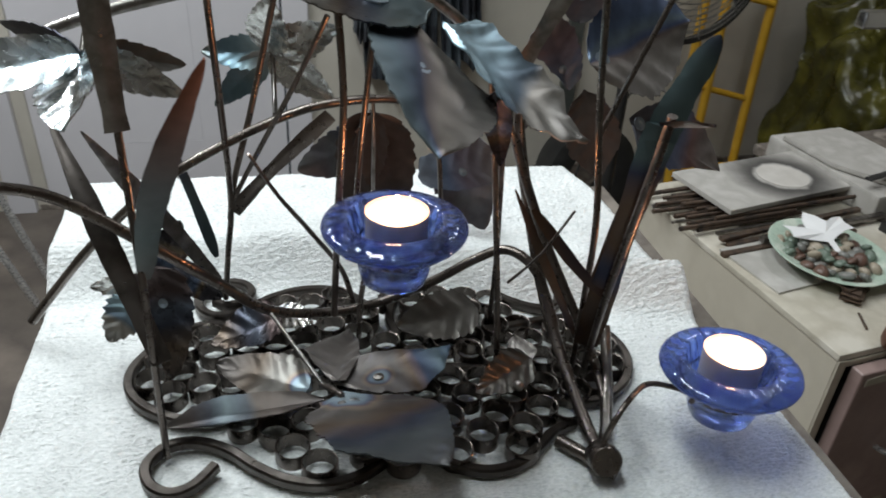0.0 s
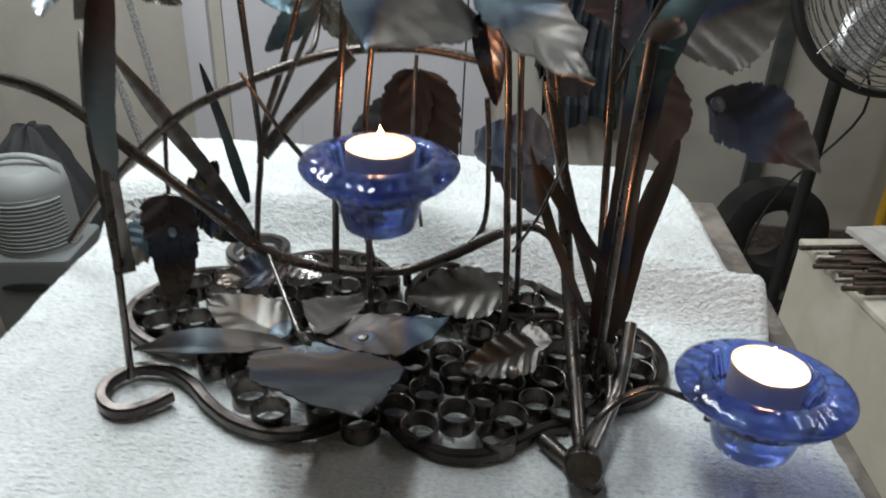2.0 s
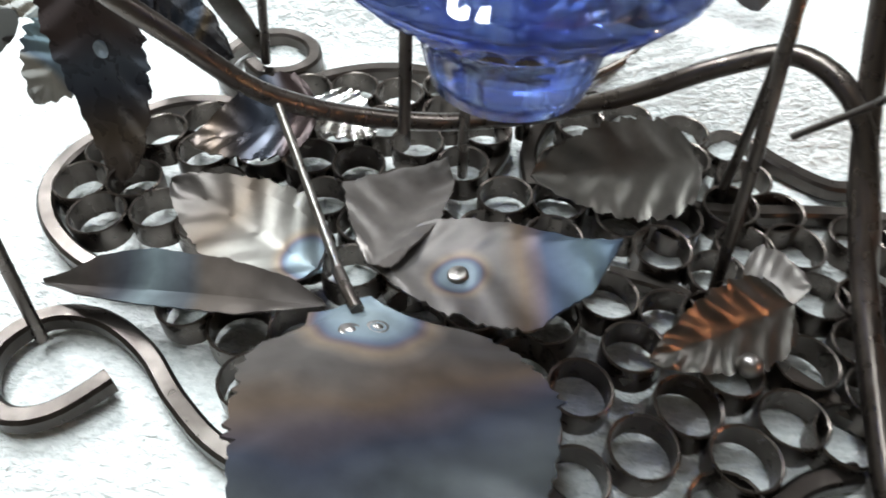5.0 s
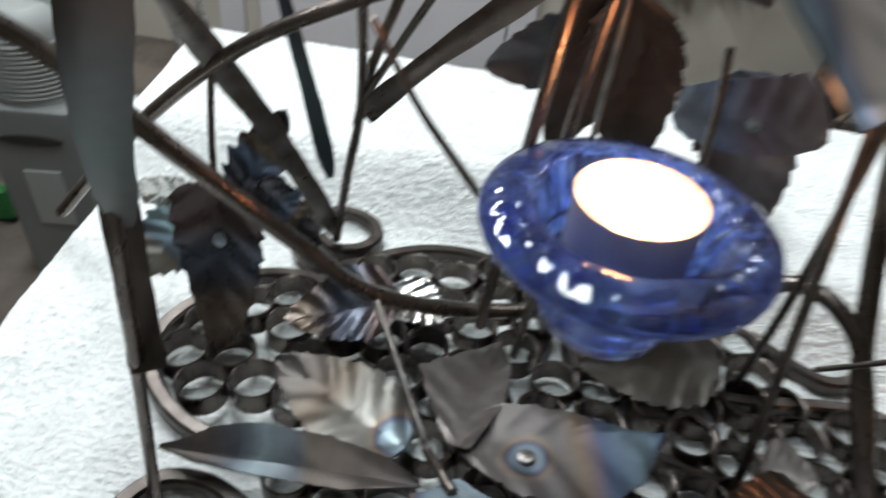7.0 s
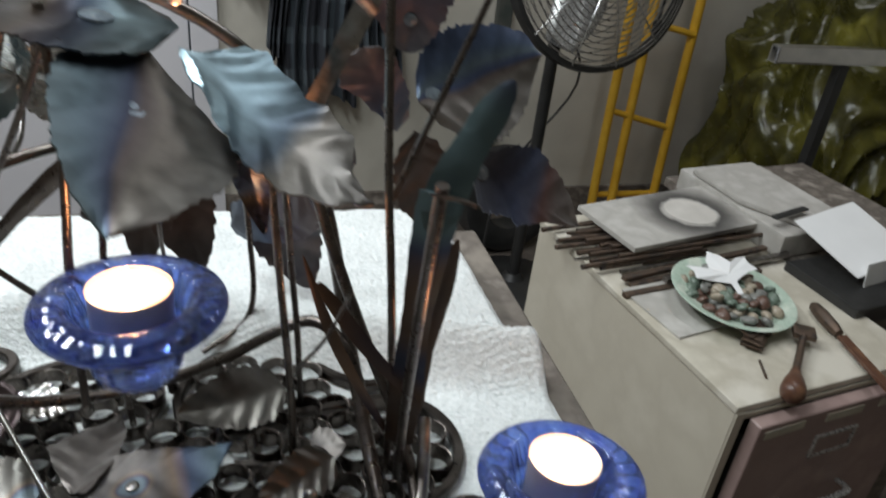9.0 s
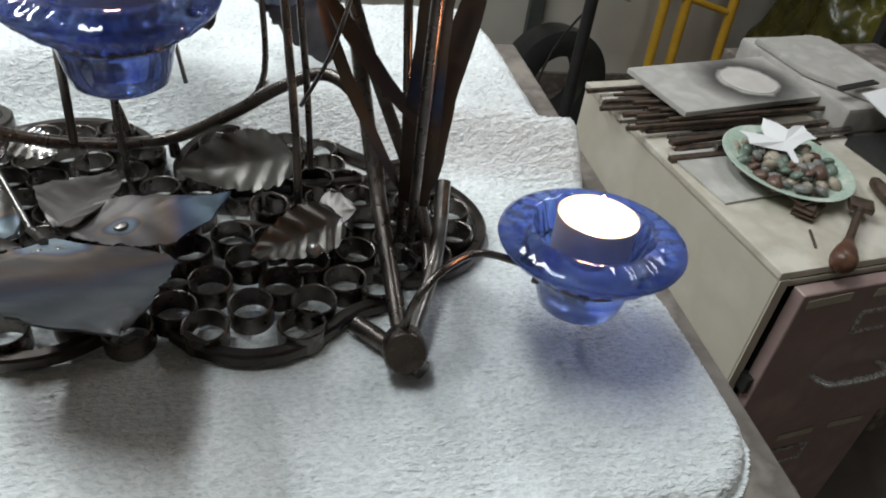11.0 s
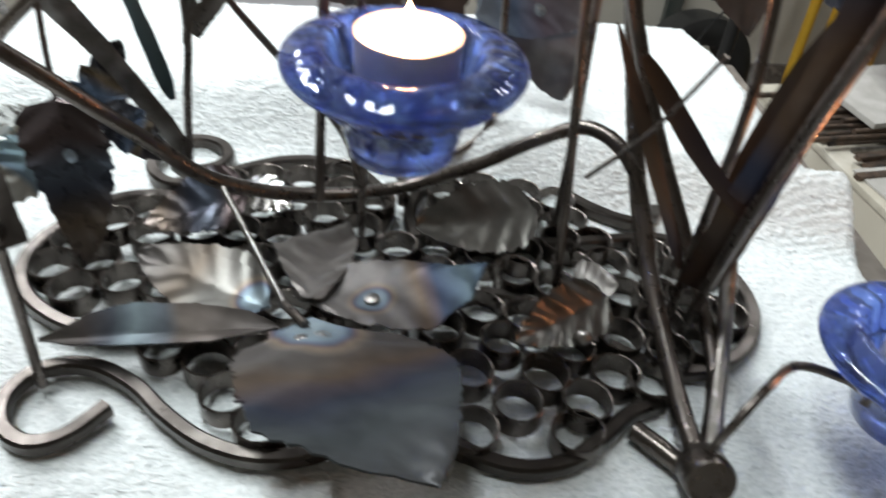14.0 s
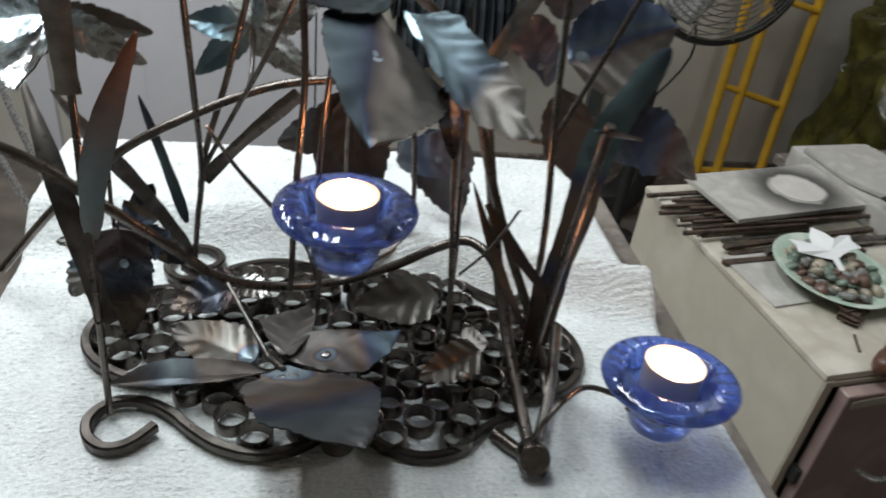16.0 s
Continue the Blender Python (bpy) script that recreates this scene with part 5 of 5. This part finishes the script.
part("plate", bm, SLAB, slab_b)
tray = tagged(part("brick_block", boxed((0.20, 0.30, 0.048), pose(0.875, 1.45, CT + 0.0245, 0, 0, 20), 0.006), SLAB), "grey fire brick block under a pale slab", "block")

# rods and bars stacked under the first slab
rng = random.Random(11)
for i in range(22):
    row = i % 4
    v = 0.33 + 0.155 * (i / 22) + 0.01 * rng.random()
    z = 0.004 + 0.007 * row
    ln = 0.20 + 0.20 * rng.random()
    u0 = -0.045 + 0.09 * rng.random()
    r = 0.0028 + 0.0022 * rng.random()
    mt = DARKROD if i % 4 else BRIGHT
    ob = smooth(part("steel_rod", rod([(u0, v, CT + z), (u0 + ln, v + 0.02 * (rng.random() - 0.5), CT + z)], r, 8, wobble=0.01), mt), 60)
    ob.matrix_world = CM.copy()
    tagged(ob, "dark steel rod in a loose stack under the slab" if mt is DARKROD else "bright steel rod in a loose stack under the slab", "rod", "rods under the slab")
for i, (u, v, ln, a) in enumerate(((0.03, 0.300, 0.32, 2), (0.02, 0.315, 0.34, 4), (0.0, 0.272, 0.30, 1), (0.09, 0.290, 0.30, 3))):
    ob = part("steel_bar", boxed((ln, 0.012, 0.008), on_top(u + ln / 2, v, 0.004 + 0.0085 * (i % 2), a), 0.0015), DARKROD if i != 3 else BRIGHT)
    tagged(ob, "flat dark steel bar lying on the cabinet", "bar", "bars on the cabinet")
tagged(part("steel_bar", boxed((0.10, 0.014, 0.004), pose(0.86, 1.33, CT + 0.071, 0, 0, 30), 0.0015), BLACK), "black flat bar across the pale slab", "bar")

# a thin pale tile under the plate, scrap pieces and the plate of pebbles
tagged(part("pale_tile", boxed((0.13, 0.14, 0.004), pose(0.585, 1.10, CT + 0.0022, 0, 0, 24), 0.001), SLAB), "thin pale tile under the pebble plate", "tile")
for i in range(7):
    bm = boxed((0.05 + 0.012 * rng.random(), 0.028, 0.003), pose(0.672 + 0.010 * rng.random(), 1.012 + 0.010 * rng.random(), CT + 0.0018 + 0.0032 * i, 0, 0, 20 + 40 * rng.random()), 0.001)
    tagged(part("scrap_plate", bm, DARKROD), "small dark scrap plate stacked beside the pebble plate", "scrap", "scrap plates")
PC = Vector((0.668, 1.105, CT + 0.012))
dish = part("pebble_plate", lathe([(0, 0.002), (0.055, 0.002), (0.062, 0.0), (0.066, 0.003), (0.085, 0.010), (0.100, 0.017), (0.1015, 0.019), (0.099, 0.0195), (0.082, 0.013), (0.062, 0.006), (0, 0.005)], 64), PLATE)
smooth(dish, 50)
dish.matrix_world = Matrix.Translation(PC) @ pose(0, 0, 0, 2, 3, 0)
tagged(dish, "round pale green glazed plate heaped with pebbles", "plate")


def pebble_mesh(i):
    bm = bmesh.new()
    bmesh.ops.create_icosphere(bm, subdivisions=2, radius=1.0)
    for v in bm.verts:
        v.co *= 1 + 0.22 * noise.noise(v.co * 1.3 + Vector((i * 7.1, 0, 0)))
        v.co.z *= 0.66
    me = bpy.data.meshes.new("pebble")
    bm.to_mesh(me)
    bm.free()
    me.materials.append(PEBBLES[i % 4])
    me.shade_smooth()
    return me


PEBBLES = [mat("pebble_grey", (0.24, 0.24, 0.22), 0.3, 0.0, [(0.15, 0.15, 0.14), (0.36, 0.36, 0.33)], 60),
           mat("pebble_brown", (0.15, 0.085, 0.06), 0.3, 0.0, [(0.09, 0.05, 0.04), (0.22, 0.14, 0.10)], 60),
           mat("pebble_green", (0.17, 0.22, 0.17), 0.3, 0.0, [(0.10, 0.14, 0.11), (0.28, 0.33, 0.27)], 60),
           mat("pebble_cream", (0.42, 0.36, 0.27), 0.3, 0.0, [(0.30, 0.25, 0.19), (0.5, 0.45, 0.36)], 60)]
PM = [pebble_mesh(i) for i in range(8)]
for i in range(74):
    a, q = i * 2.39996, math.sqrt((i % 46 + 0.5) / 46)
    r = q * 0.080
    lay = 0.009 if i < 46 else 0.019
    if i >= 46:
        r *= 0.8
    ob = new("pebble", PM[i % 8])
    sc = 0.0075 + 0.0045 * rng.random()
    ob.matrix_world = Matrix.Translation(PC + Vector((r * math.cos(a), r * math.sin(a), lay + 0.006 * q * q))) @ pose(0, 0, 0, 40 * rng.random(), 40 * rng.random(), 360 * rng.random()) @ Matrix.Diagonal((sc * 1.2, sc, sc, 1))
    tagged(ob, ("smooth grey pebble", "smooth brown pebble", "smooth green pebble", "smooth cream pebble")[i % 8 % 4] + " heaped on the plate", "pebble", "pebbles on the plate")

# a paper maple leaf on the pebbles
bm = bmesh.new()
side_pts = [(0.0, 0.062), (0.013, 0.044), (0.019, 0.024), (0.036, 0.033), (0.058, 0.036), (0.052, 0.020), (0.060, 0.002), (0.036, -0.004), (0.014, -0.013), (0.005, -0.018), (0.004, -0.044)]
pts = [Vector(p) for p in side_pts] + [Vector((-x, y)) for x, y in side_pts[:0:-1]]
cen = bm.verts.new((0, 0, 0.004))
vs = [bm.verts.new((p.x, p.y, 0.004 * math.sin(p.x * 60) + 0.003 * math.cos(p.y * 50))) for p in pts]
for k in range(len(vs)):
    bm.faces.new((cen, vs[k], vs[(k + 1) % len(vs)]))
ob = part("paper_leaf", bm, PAPER)
ob.modifiers.new("thickness", "SOLIDIFY").thickness = 0.0006
ob.matrix_world = Matrix.Translation(PC + Vector((-0.005, 0.022, 0.036))) @ pose(0, 0, 0, 12, -4, 15)
tagged(ob, "white paper cut-out of a maple leaf on the pebbles", "paper leaf")

# hand tools
tool = thing("scraper", "hand scraper with a bulbous dark wooden handle", "tool", pose(0.676, 0.893, CT + 0.016, 0, 0, -30))
bm = lathe([(0, -0.030), (0.010, -0.029), (0.0165, -0.020), (0.0175, -0.008), (0.0140, 0.012), (0.0085, 0.028), (0.0075, 0.038), (0, 0.038)], 24)
bm.transform(pose(0, 0, 0, -90))
smooth(part("handle", bm, WOOD, tool, "bulbous dark wooden handle"), 50)
smooth(part("shaft", rod([(0, 0.036, 0.0), (0.002, 0.09, 0.0), (0.003, 0.135, 0.004)], 0.0058, 8), DARKROD, tool), 50)
part("head", boxed((0.034, 0.030, 0.010), pose(0.003, 0.146, 0.004, 0, 0, 10), 0.003), DARKROD, tool)
fl = thing("file", "long dark file with a brown wooden handle", "tool", pose(0.822, 1.00, CT + 0.011, 0, 0, 3))
part("file_blade", boxed((0.015, 0.14, 0.006), pose(0, -0.045, 0, 0, 0, 0), 0.001), WOOD, fl)
bm = lathe([(0, -0.028), (0.007, -0.028), (0.010, -0.010), (0.011, 0.02), (0.009, 0.045), (0.005, 0.052), (0, 0.052)], 20)
bm.transform(pose(0, 0.06, 0, -90))
smooth(part("file_handle", bm, DARKROD, fl), 50)
tagged(smooth(part("steel_pin", rod([(0.655, 0.925, CT + 0.0025), (0.662, 0.965, CT + 0.0025)], 0.002, 6), DARKROD), 60), "short dark steel pin on the cabinet", "pin")
# an opened white carton flap leaning on a dark box
cart = thing("paper_carton", "opened white carton with a printed side", "carton", pose(0.955, 1.24, CT + 0.002, 0, 0, 25))
part("flap", boxed((0.16, 0.15, 0.002), pose(0.01, 0.02, 0.060, 14, -6, 0)), PAPER, cart)
part("side", boxed((0.14, 0.002, 0.056), pose(0.02, -0.056, 0.030, -10, 0, 0)), PAPER, cart)
part("printed_bar", boxed((0.05, 0.001, 0.012), pose(0.03, -0.0595, 0.034, -10, 0, 0)), mat("blue_print", (0.05, 0.06, 0.30), 0.6), cart, "blue printed bar")
tagged(part("black_box", boxed((0.20, 0.16, 0.035), pose(0.95, 1.20, CT - 0.018 + 0.018, 0, 0, 20), 0.004), BLACK), "flat black box under the carton", "box")

# ---- along the back wall ----
def R3(u, v, z):
    return RM @ Vector((u, v, z))


truck = thing("hand_truck", "yellow tubular steel hand truck against the wall", "hand truck", RM @ pose(1.64, 2.50, FLOOR))
for u in (-0.14, -0.055, 0.13):
    smooth(part("rail", rod([(u, -0.02, 0.03), (u, 0.0, 0.4), (u + 0.005, 0.03, 1.25)], 0.0175, 12, wobble=0.0), YELLOW, truck), 60)
for z, u0 in ((0.12, -0.14), (0.43, -0.14), (0.79, -0.055), (1.20, -0.14)):
    smooth(part("cross_bar", rod([(u0, 0.0, z + 0.04 * (z > 0.3) * (1 if z < 0.6 else 0.2)), (0.13, 0.0, z - 0.03 * (z > 0.3))], 0.012, 10, wobble=0.0), YELLOW, truck), 60)
part("toe_plate", boxed((0.34, 0.14, 0.006), pose(-0.005, -0.09, 0.02), 0.002), YELLOW, truck)

fan = thing("pedestal_fan", "black pedestal fan with a wire cage", "fan", RM @ pose(1.02, 2.06, FLOOR))
smooth(part("base", lathe([(0, 0.0), (0.19, 0.0), (0.195, 0.012), (0.17, 0.03), (0.04, 0.05), (0.025, 0.07), (0, 0.07)], 40), BLACK, fan), 40)
smooth(part("pole", rod([(0, 0, 0.06), (0, 0, 0.5), (0, 0, 0.95)], 0.0185, 14, wobble=0.0), BLACK, fan), 60)
fh = pose(0.075, -0.05, 1.075, 78, 0, 10) @ Matrix.Diagonal((1.22, 1.22, 1.22, 1))
bm = lathe([(0, -0.16), (0.045, -0.155), (0.06, -0.10), (0.06, -0.03), (0, -0.03)], 24)
bm.transform(fh)
smooth(part("motor", bm, BLACK, fan), 40)
cage = thing("cage", "", "")
cage.parent = fan
cage["label"] = "bright wire cage"
for zz, rs in ((0.05, [0.05 + 0.0125 * k for k in range(15)]), (-0.05, [0.06 + 0.02 * k for k in range(9)])):
    for r in rs:
        dz = zz * (1 - (r / 0.25) ** 4 * 0.8)
        bm = sweep(bmesh.new(), [Vector((r * math.cos(a), r * math.sin(a), dz)) for a in [2 * math.pi * i / 48 for i in range(49)]], circle(0.0016, 5))
        bm.transform(fh)
        smooth(part("wire_ring", bm, WIRE, cage), 60)
for k in range(12):
    a = 2 * math.pi * k / 12
    bm = sweep(bmesh.new(), spline([(0.04 * math.cos(a), 0.04 * math.sin(a), 0.052), (0.15 * math.cos(a + 0.1), 0.15 * math.sin(a + 0.1), 0.048), (0.235 * math.cos(a + 0.2), 0.235 * math.sin(a + 0.2), 0.012)], 4), circle(0.002, 5))
    bm.transform(fh)
    smooth(part("wire_spoke", bm, WIRE, cage), 60)
bm = lathe([(0.228, -0.014), (0.240, -0.014), (0.242, 0.0), (0.240, 0.014), (0.228, 0.014), (0.226, 0.0), (0.228, -0.014)], 64)
bm.transform(fh)
smooth(part("rim", bm, BLACK, fan), 40)
bm = lathe([(0, 0.056), (0.035, 0.056), (0.04, 0.05), (0.04, 0.046), (0, 0.046)], 24)
bm.transform(fh)
smooth(part("badge", bm, CHROME, fan), 40)
for k in range(3):
    bm = bmesh.new()
    g = []
    for i in range(9):
        s = i / 8
        r = 0.03 + 0.18 * s
        w = 0.05 + 0.05 * math.sin(math.pi * s)
        g.append([bm.verts.new((r * math.cos(a), r * math.sin(a), 0.018 * (j - 2) / 2)) for j in range(5) for a in [2 * math.pi * k / 3 + (j - 2) * w / r * 0.28]])
    for a, b in zip(g, g[1:]):
        for j in range(4):
            bm.faces.new((a[j], a[j + 1], b[j + 1], b[j]))
    bm.transform(fh)
    ob = smooth(part("fan_blade", bm, CHROME, fan), 60)
    ob.modifiers.new("thickness", "SOLIDIFY").thickness = 0.002
smooth(part("cord", rod([(0.03, 0.02, 0.9), (0.12, 0.05, 0.7), (-0.06, 0.06, 0.4), (-0.10, 0.04, 0.10), (0.02, 0.10, 0.01)], 0.004, 6, wobble=0), BLACK, fan), 60)
smooth(part("plug_cord", rod([(0.27, -0.05, 1.06), (0.285, -0.05, 0.98), (0.28, -0.05, 0.92)], 0.004, 6, wobble=0), BLACK, fan), 60)
part("plug", boxed((0.022, 0.018, 0.035), pose(0.28, -0.05, 0.905), 0.004), BLACK, fan)

# tyre standing behind the fan, narrow dark post on the wall
bm = lathe([(0.10, -0.05), (0.15, -0.065), (0.185, -0.05), (0.19, 0.0), (0.185, 0.05), (0.15, 0.065), (0.10, 0.05), (0.10, -0.05)], 48)
bm.transform(RM @ pose(1.08, 2.36, FLOOR + 0.19, 84, 0, 10))
tagged(smooth(part("rubber_tyre", bm, BLACK), 40), "black rubber tyre standing against the wall", "tyre")
tagged(part("wall_post", boxed((0.055, 0.03, 1.6), RM @ pose(1.075, WV - 0.017, FLOOR + 0.81), 0.003), mat("dark_green_paint", (0.045, 0.055, 0.05), 0.6, 0, [(0.09, 0.09, 0.08)], 20)), "narrow dark green post fixed to the wall", "post")


def hanging(name, label, u, w, z0, z1, material, seed, cat="shirt"):
    """A garment hanging against the wall in loose vertical folds."""
    bm = bmesh.new()
    rng = random.Random(seed)
    n, m = 60, 26
    ph = [rng.random() * 6 for _ in range(5)]
    fr, bk = [], []
    for j in range(m + 1):
        s = j / m
        z = z1 + (z0 - z1) * s
        f1, f2 = [], []
        for i in range(n + 1):
            t = i / n - 0.5
            x = u + t * w * (0.86 + 0.14 * s) + 0.01 * math.sin(9 * s + ph[0])
            d = 0.022 * math.sin(30 * t + ph[1] + 1.2 * s) + 0.014 * math.sin(53 * t + ph[2] - s) + 0.01 * math.sin(8 * s + 12 * t)
            zz = z + (0.02 * math.sin(11 * t + ph[3]) if j == m else 0)
            y = WV - 0.085 - d * (0.4 + 0.6 * s) + 0.03 * (2 * t) ** 4
            f1.append(bm.verts.new(R3(x, y, zz)))
            f2.append(bm.verts.new(R3(x, y + 0.03, zz)))
        fr.append(f1)
        bk.append(f2)
    for j in range(m):
        for i in range(n):
            bm.faces.new((fr[j][i], fr[j][i + 1], fr[j + 1][i + 1], fr[j + 1][i]))
            bm.faces.new((bk[j][i], bk[j + 1][i], bk[j + 1][i + 1], bk[j][i + 1]))
    for j in range(m):
        for i in (0, n):
            bm.faces.new((fr[j][i], fr[j + 1][i], bk[j + 1][i], bk[j][i]))
    return tagged(smooth(part(name, bm, material), 80), label, cat)


shirt = thing("plaid_shirt", "blue and black plaid flannel shirt hanging on the wall", "shirt")
for nm, u, w, z0, sd in (("shirt_body", 0.43, 0.26, -0.56, 5), ("sleeve", 0.635, 0.14, -0.50, 6), ("sleeve", 0.305, 0.07, -0.40, 7)):
    ob = hanging(nm, "", u, w, z0, 0.45, PLAID, sd, "")
    ob.parent = shirt
hanging("dark_jacket", "dark cloth jacket hanging beside the door", 0.235, 0.16, -0.17, 0.45, DARKCLOTH, 8, "jacket")


def bag():
    """A heap wrapped in shiny yellow plastic sheet, pulled into folds."""
    bm = bmesh.new()
    bmesh.ops.create_icosphere(bm, subdivisions=6, radius=1.0)
    for v in bm.verts:
        p = v.co.copy()
        w = Vector((noise.noise(p * 1.1), noise.noise(p * 1.1 + Vector((9, 2, 4))), noise.noise(p * 1.1 + Vector((3, 8, 1)))))
        q = p + 0.6 * w
        k = 1 + 0.20 * noise.noise(p * 1.3 + Vector((5, 5, 5)))
        run, across = q.x * 0.5 + q.z * 0.87, q.z * 0.5 - q.x * 0.87
        a = 1 - abs(noise.noise(Vector((run * 1.0, q.y * 1.6, across * 3.6)))) * 2.2
        c = 1 - abs(noise.noise(Vector((run * 2.0, q.y * 3.0, across * 9.0)) + Vector((3, 1, 7)))) * 2.2
        k += 0.22 * a * abs(a) + 0.13 * c * abs(c)
        q = p * k
        q.x = math.copysign(abs(q.x) ** 0.72, q.x)
        q.z = math.copysign(abs(q.z) ** 0.85, q.z)
        v.co = q
    bm.transform(RM @ pose(2.42, 2.28, FLOOR + 0.46) @ Matrix.Diagonal((0.48, 0.33, 0.50, 1)))
    return tagged(smooth(part("plastic_wrapped_load", bm, BAG), 80), "bulky load wrapped in shiny yellow plastic sheet", "wrapped load")


load = bag()
rack = thing("steel_rack", "bright steel rail on a dark upright", "rack", RM @ pose(1.70, 1.74, FLOOR))
part("rail", boxed((0.46, 0.035, 0.045), pose(0.02, 0, 0.915), 0.006), POLISH, rack, "bright steel rail")
part("upright", boxed((0.03, 0.03, 0.89), pose(0.02, 0.0, 0.445), 0.004), BLACK, rack)

# ---- on the floor at the far side of the table ----
heater = thing("tower_heater", "grey plastic tower heater with a ribbed pale grille and carry handle", "heater", RM @ pose(-0.88, 1.52, FLOOR, 0, -3, 4) @ Matrix.Diagonal((1.32, 1.32, 1.0, 1)))
UP = pose(0, 0, 0.455) @ Matrix.Diagonal((0.70, 0.70, 0.70, 1)) @ pose(0, 0, -0.361)
part("body", boxed((0.150, 0.140, 0.454), pose(0, 0, 0.228), 0.014, 3), GREYP, heater)
bm = lathe([(0, 0.0), (0.098, 0.0), (0.098, 0.20), (0.092, 0.245), (0.070, 0.268), (0, 0.275)], 40)
bm.transform(UP @ pose(0, 0, 0.361) @ Matrix.Diagonal((1.0, 0.93, 1, 1)))
smooth(part("grille_housing", bm, PALEP, heater, "pale grey rounded upper housing"), 40)
for k in range(15):
    z = 0.385 + 0.014 * k
    w = 0.098 if k < 12 else 0.098 - 0.004 * (k - 11)
    rib = spline([(w * math.cos(a) * 1.01, w * math.sin(a) * 0.95, z) for a in [radians(200 + 14 * q) for q in range(11)]], 2)
    bm = sweep(bmesh.new(), rib, flatbar(0.006, 0.006))
    bm.transform(UP)
    smooth(part("grille_rib", bm, PALEP, heater), 50)
bm = rod([(-0.085, 0, 0.57), (-0.078, 0, 0.625), (-0.045, 0, 0.655), (0.0, 0, 0.663), (0.045, 0, 0.655), (0.078, 0, 0.625), (0.085, 0, 0.57)], 0.010, 10, wobble=0)
bm.transform(UP)
smooth(part("carry_handle", bm, PALEP, heater), 60)
bm = lathe([(0, 0.004), (0.05, 0.004), (0.05, -0.004), (0, -0.004)], 24)
bm.transform(pose(0, -0.0702, 0.385, 90) @ Matrix.Diagonal((1, 0.22, 1, 1)))
part("grip_slot", bm, BLACK, heater, "dark grip slot")
part("front_panel", boxed((0.06, 0.004, 0.14), pose(0, -0.0715, 0.24), 0.002), PALEP, heater)

broom = thing("hand_broom", "broom with a reddish wooden handle and green bristles", "broom", RM @ pose(-1.160, 1.590, FLOOR) @ Matrix.Diagonal((0.8, 0.8, 0.9, 1)))
smooth(part("handle", rod([(0.0, 0.0, 0.10), (-0.04, -0.03, 0.35), (-0.10, -0.07, 0.80)], 0.011, 10, wobble=0.02), WOOD, broom, "reddish wooden handle"), 60)
part("bristle_block", boxed((0.09, 0.05, 0.10), pose(0.005, 0.005, 0.056, 0, -8, 0), 0.02, 3), mat("green_bristle", (0.03, 0.20, 0.05), 0.8, 0, [(0.02, 0.12, 0.03)], 80, 0.002, 300), broom, "green bristles")
hang = smooth(part("dark_bag", lathe([(0, 0.0), (0.12, 0.02), (0.16, 0.15), (0.14, 0.32), (0.08, 0.47), (0.03, 0.55), (0, 0.56)], 36, lambda a, k: (0.02 * math.sin(5 * a + k) + 0.012 * math.sin(11 * a - k), 0.0)), DARKCLOTH), 80)
hang.matrix_world = RM @ pose(-1.18, 1.98, FLOOR)
tagged(hang, "slumped dark cloth bag standing on the floor", "bag")
for u, v, lean in ((-1.30, 1.86, 0.10), (-1.36, 1.78, 0.12)):
    ob = smooth(part("steel_pole", rod([(u + lean * 2.2, v, FLOOR), (u + lean, v, -0.60), (u - 0.02, v, 0.0), (u - 0.10, v, 0.45)], 0.010, 10, wobble=0), CHROME), 60)
    tagged(ob, "thin bright steel pole leaning beside the heater", "pole", "steel poles")
# the cupboard's grey is shade put into its colour
cup = thing("low_cupboard", "low cupboard by the wall, coloured grey for shade", "cupboard", RM @ pose(-1.66, 1.62, FLOOR))
part("carcass", boxed((0.48, 0.88, 0.395), pose(0, 0, 0.20), 0.004), GREYP, cup)
part("cupboard_top", boxed((0.50, 0.90, 0.022), pose(0, 0, 0.409), 0.004), GREYP, cup)
for y in (-0.215, 0.215):
    leaf_door = part("cupboard_door", boxed((0.016, 0.42, 0.34), pose(0.2485, y, 0.215), 0.003), GREYP, cup)
    part("knob", boxed((0.016, 0.018, 0.018), pose(0.264, y * 0.2, 0.30), 0.006, 3), CHROME, leaf_door, "small steel knob")
tagged(part("wood_strip", boxed((0.09, 0.022, 0.010), RM @ pose(-1.26, 1.40, FLOOR + 0.006, 0, 0, 10), 0.003), PALEWOOD), "pale strip of wood on the floor", "strip")
bm = bmesh.new()
bmesh.ops.create_icosphere(bm, subdivisions=5, radius=1.0)
for v in bm.verts:
    p = v.co.copy()
    v.co = p * (1 + 0.25 * (0.3 - abs(noise.noise(p * 2.2))) + 0.12 * (0.3 - abs(noise.noise(p * 5.5 + Vector((4, 2, 1))))))
    v.co.z = max(v.co.z, -0.55)
bm.transform(Matrix.Diagonal((0.105, 0.085, 0.070, 1)))
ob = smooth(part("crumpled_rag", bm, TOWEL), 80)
ob.matrix_world = RM @ pose(-1.05, 2.04, FLOOR + 0.039, 0, 0, 20)
tagged(ob, "crumpled white cloth rag on the floor", "rag")
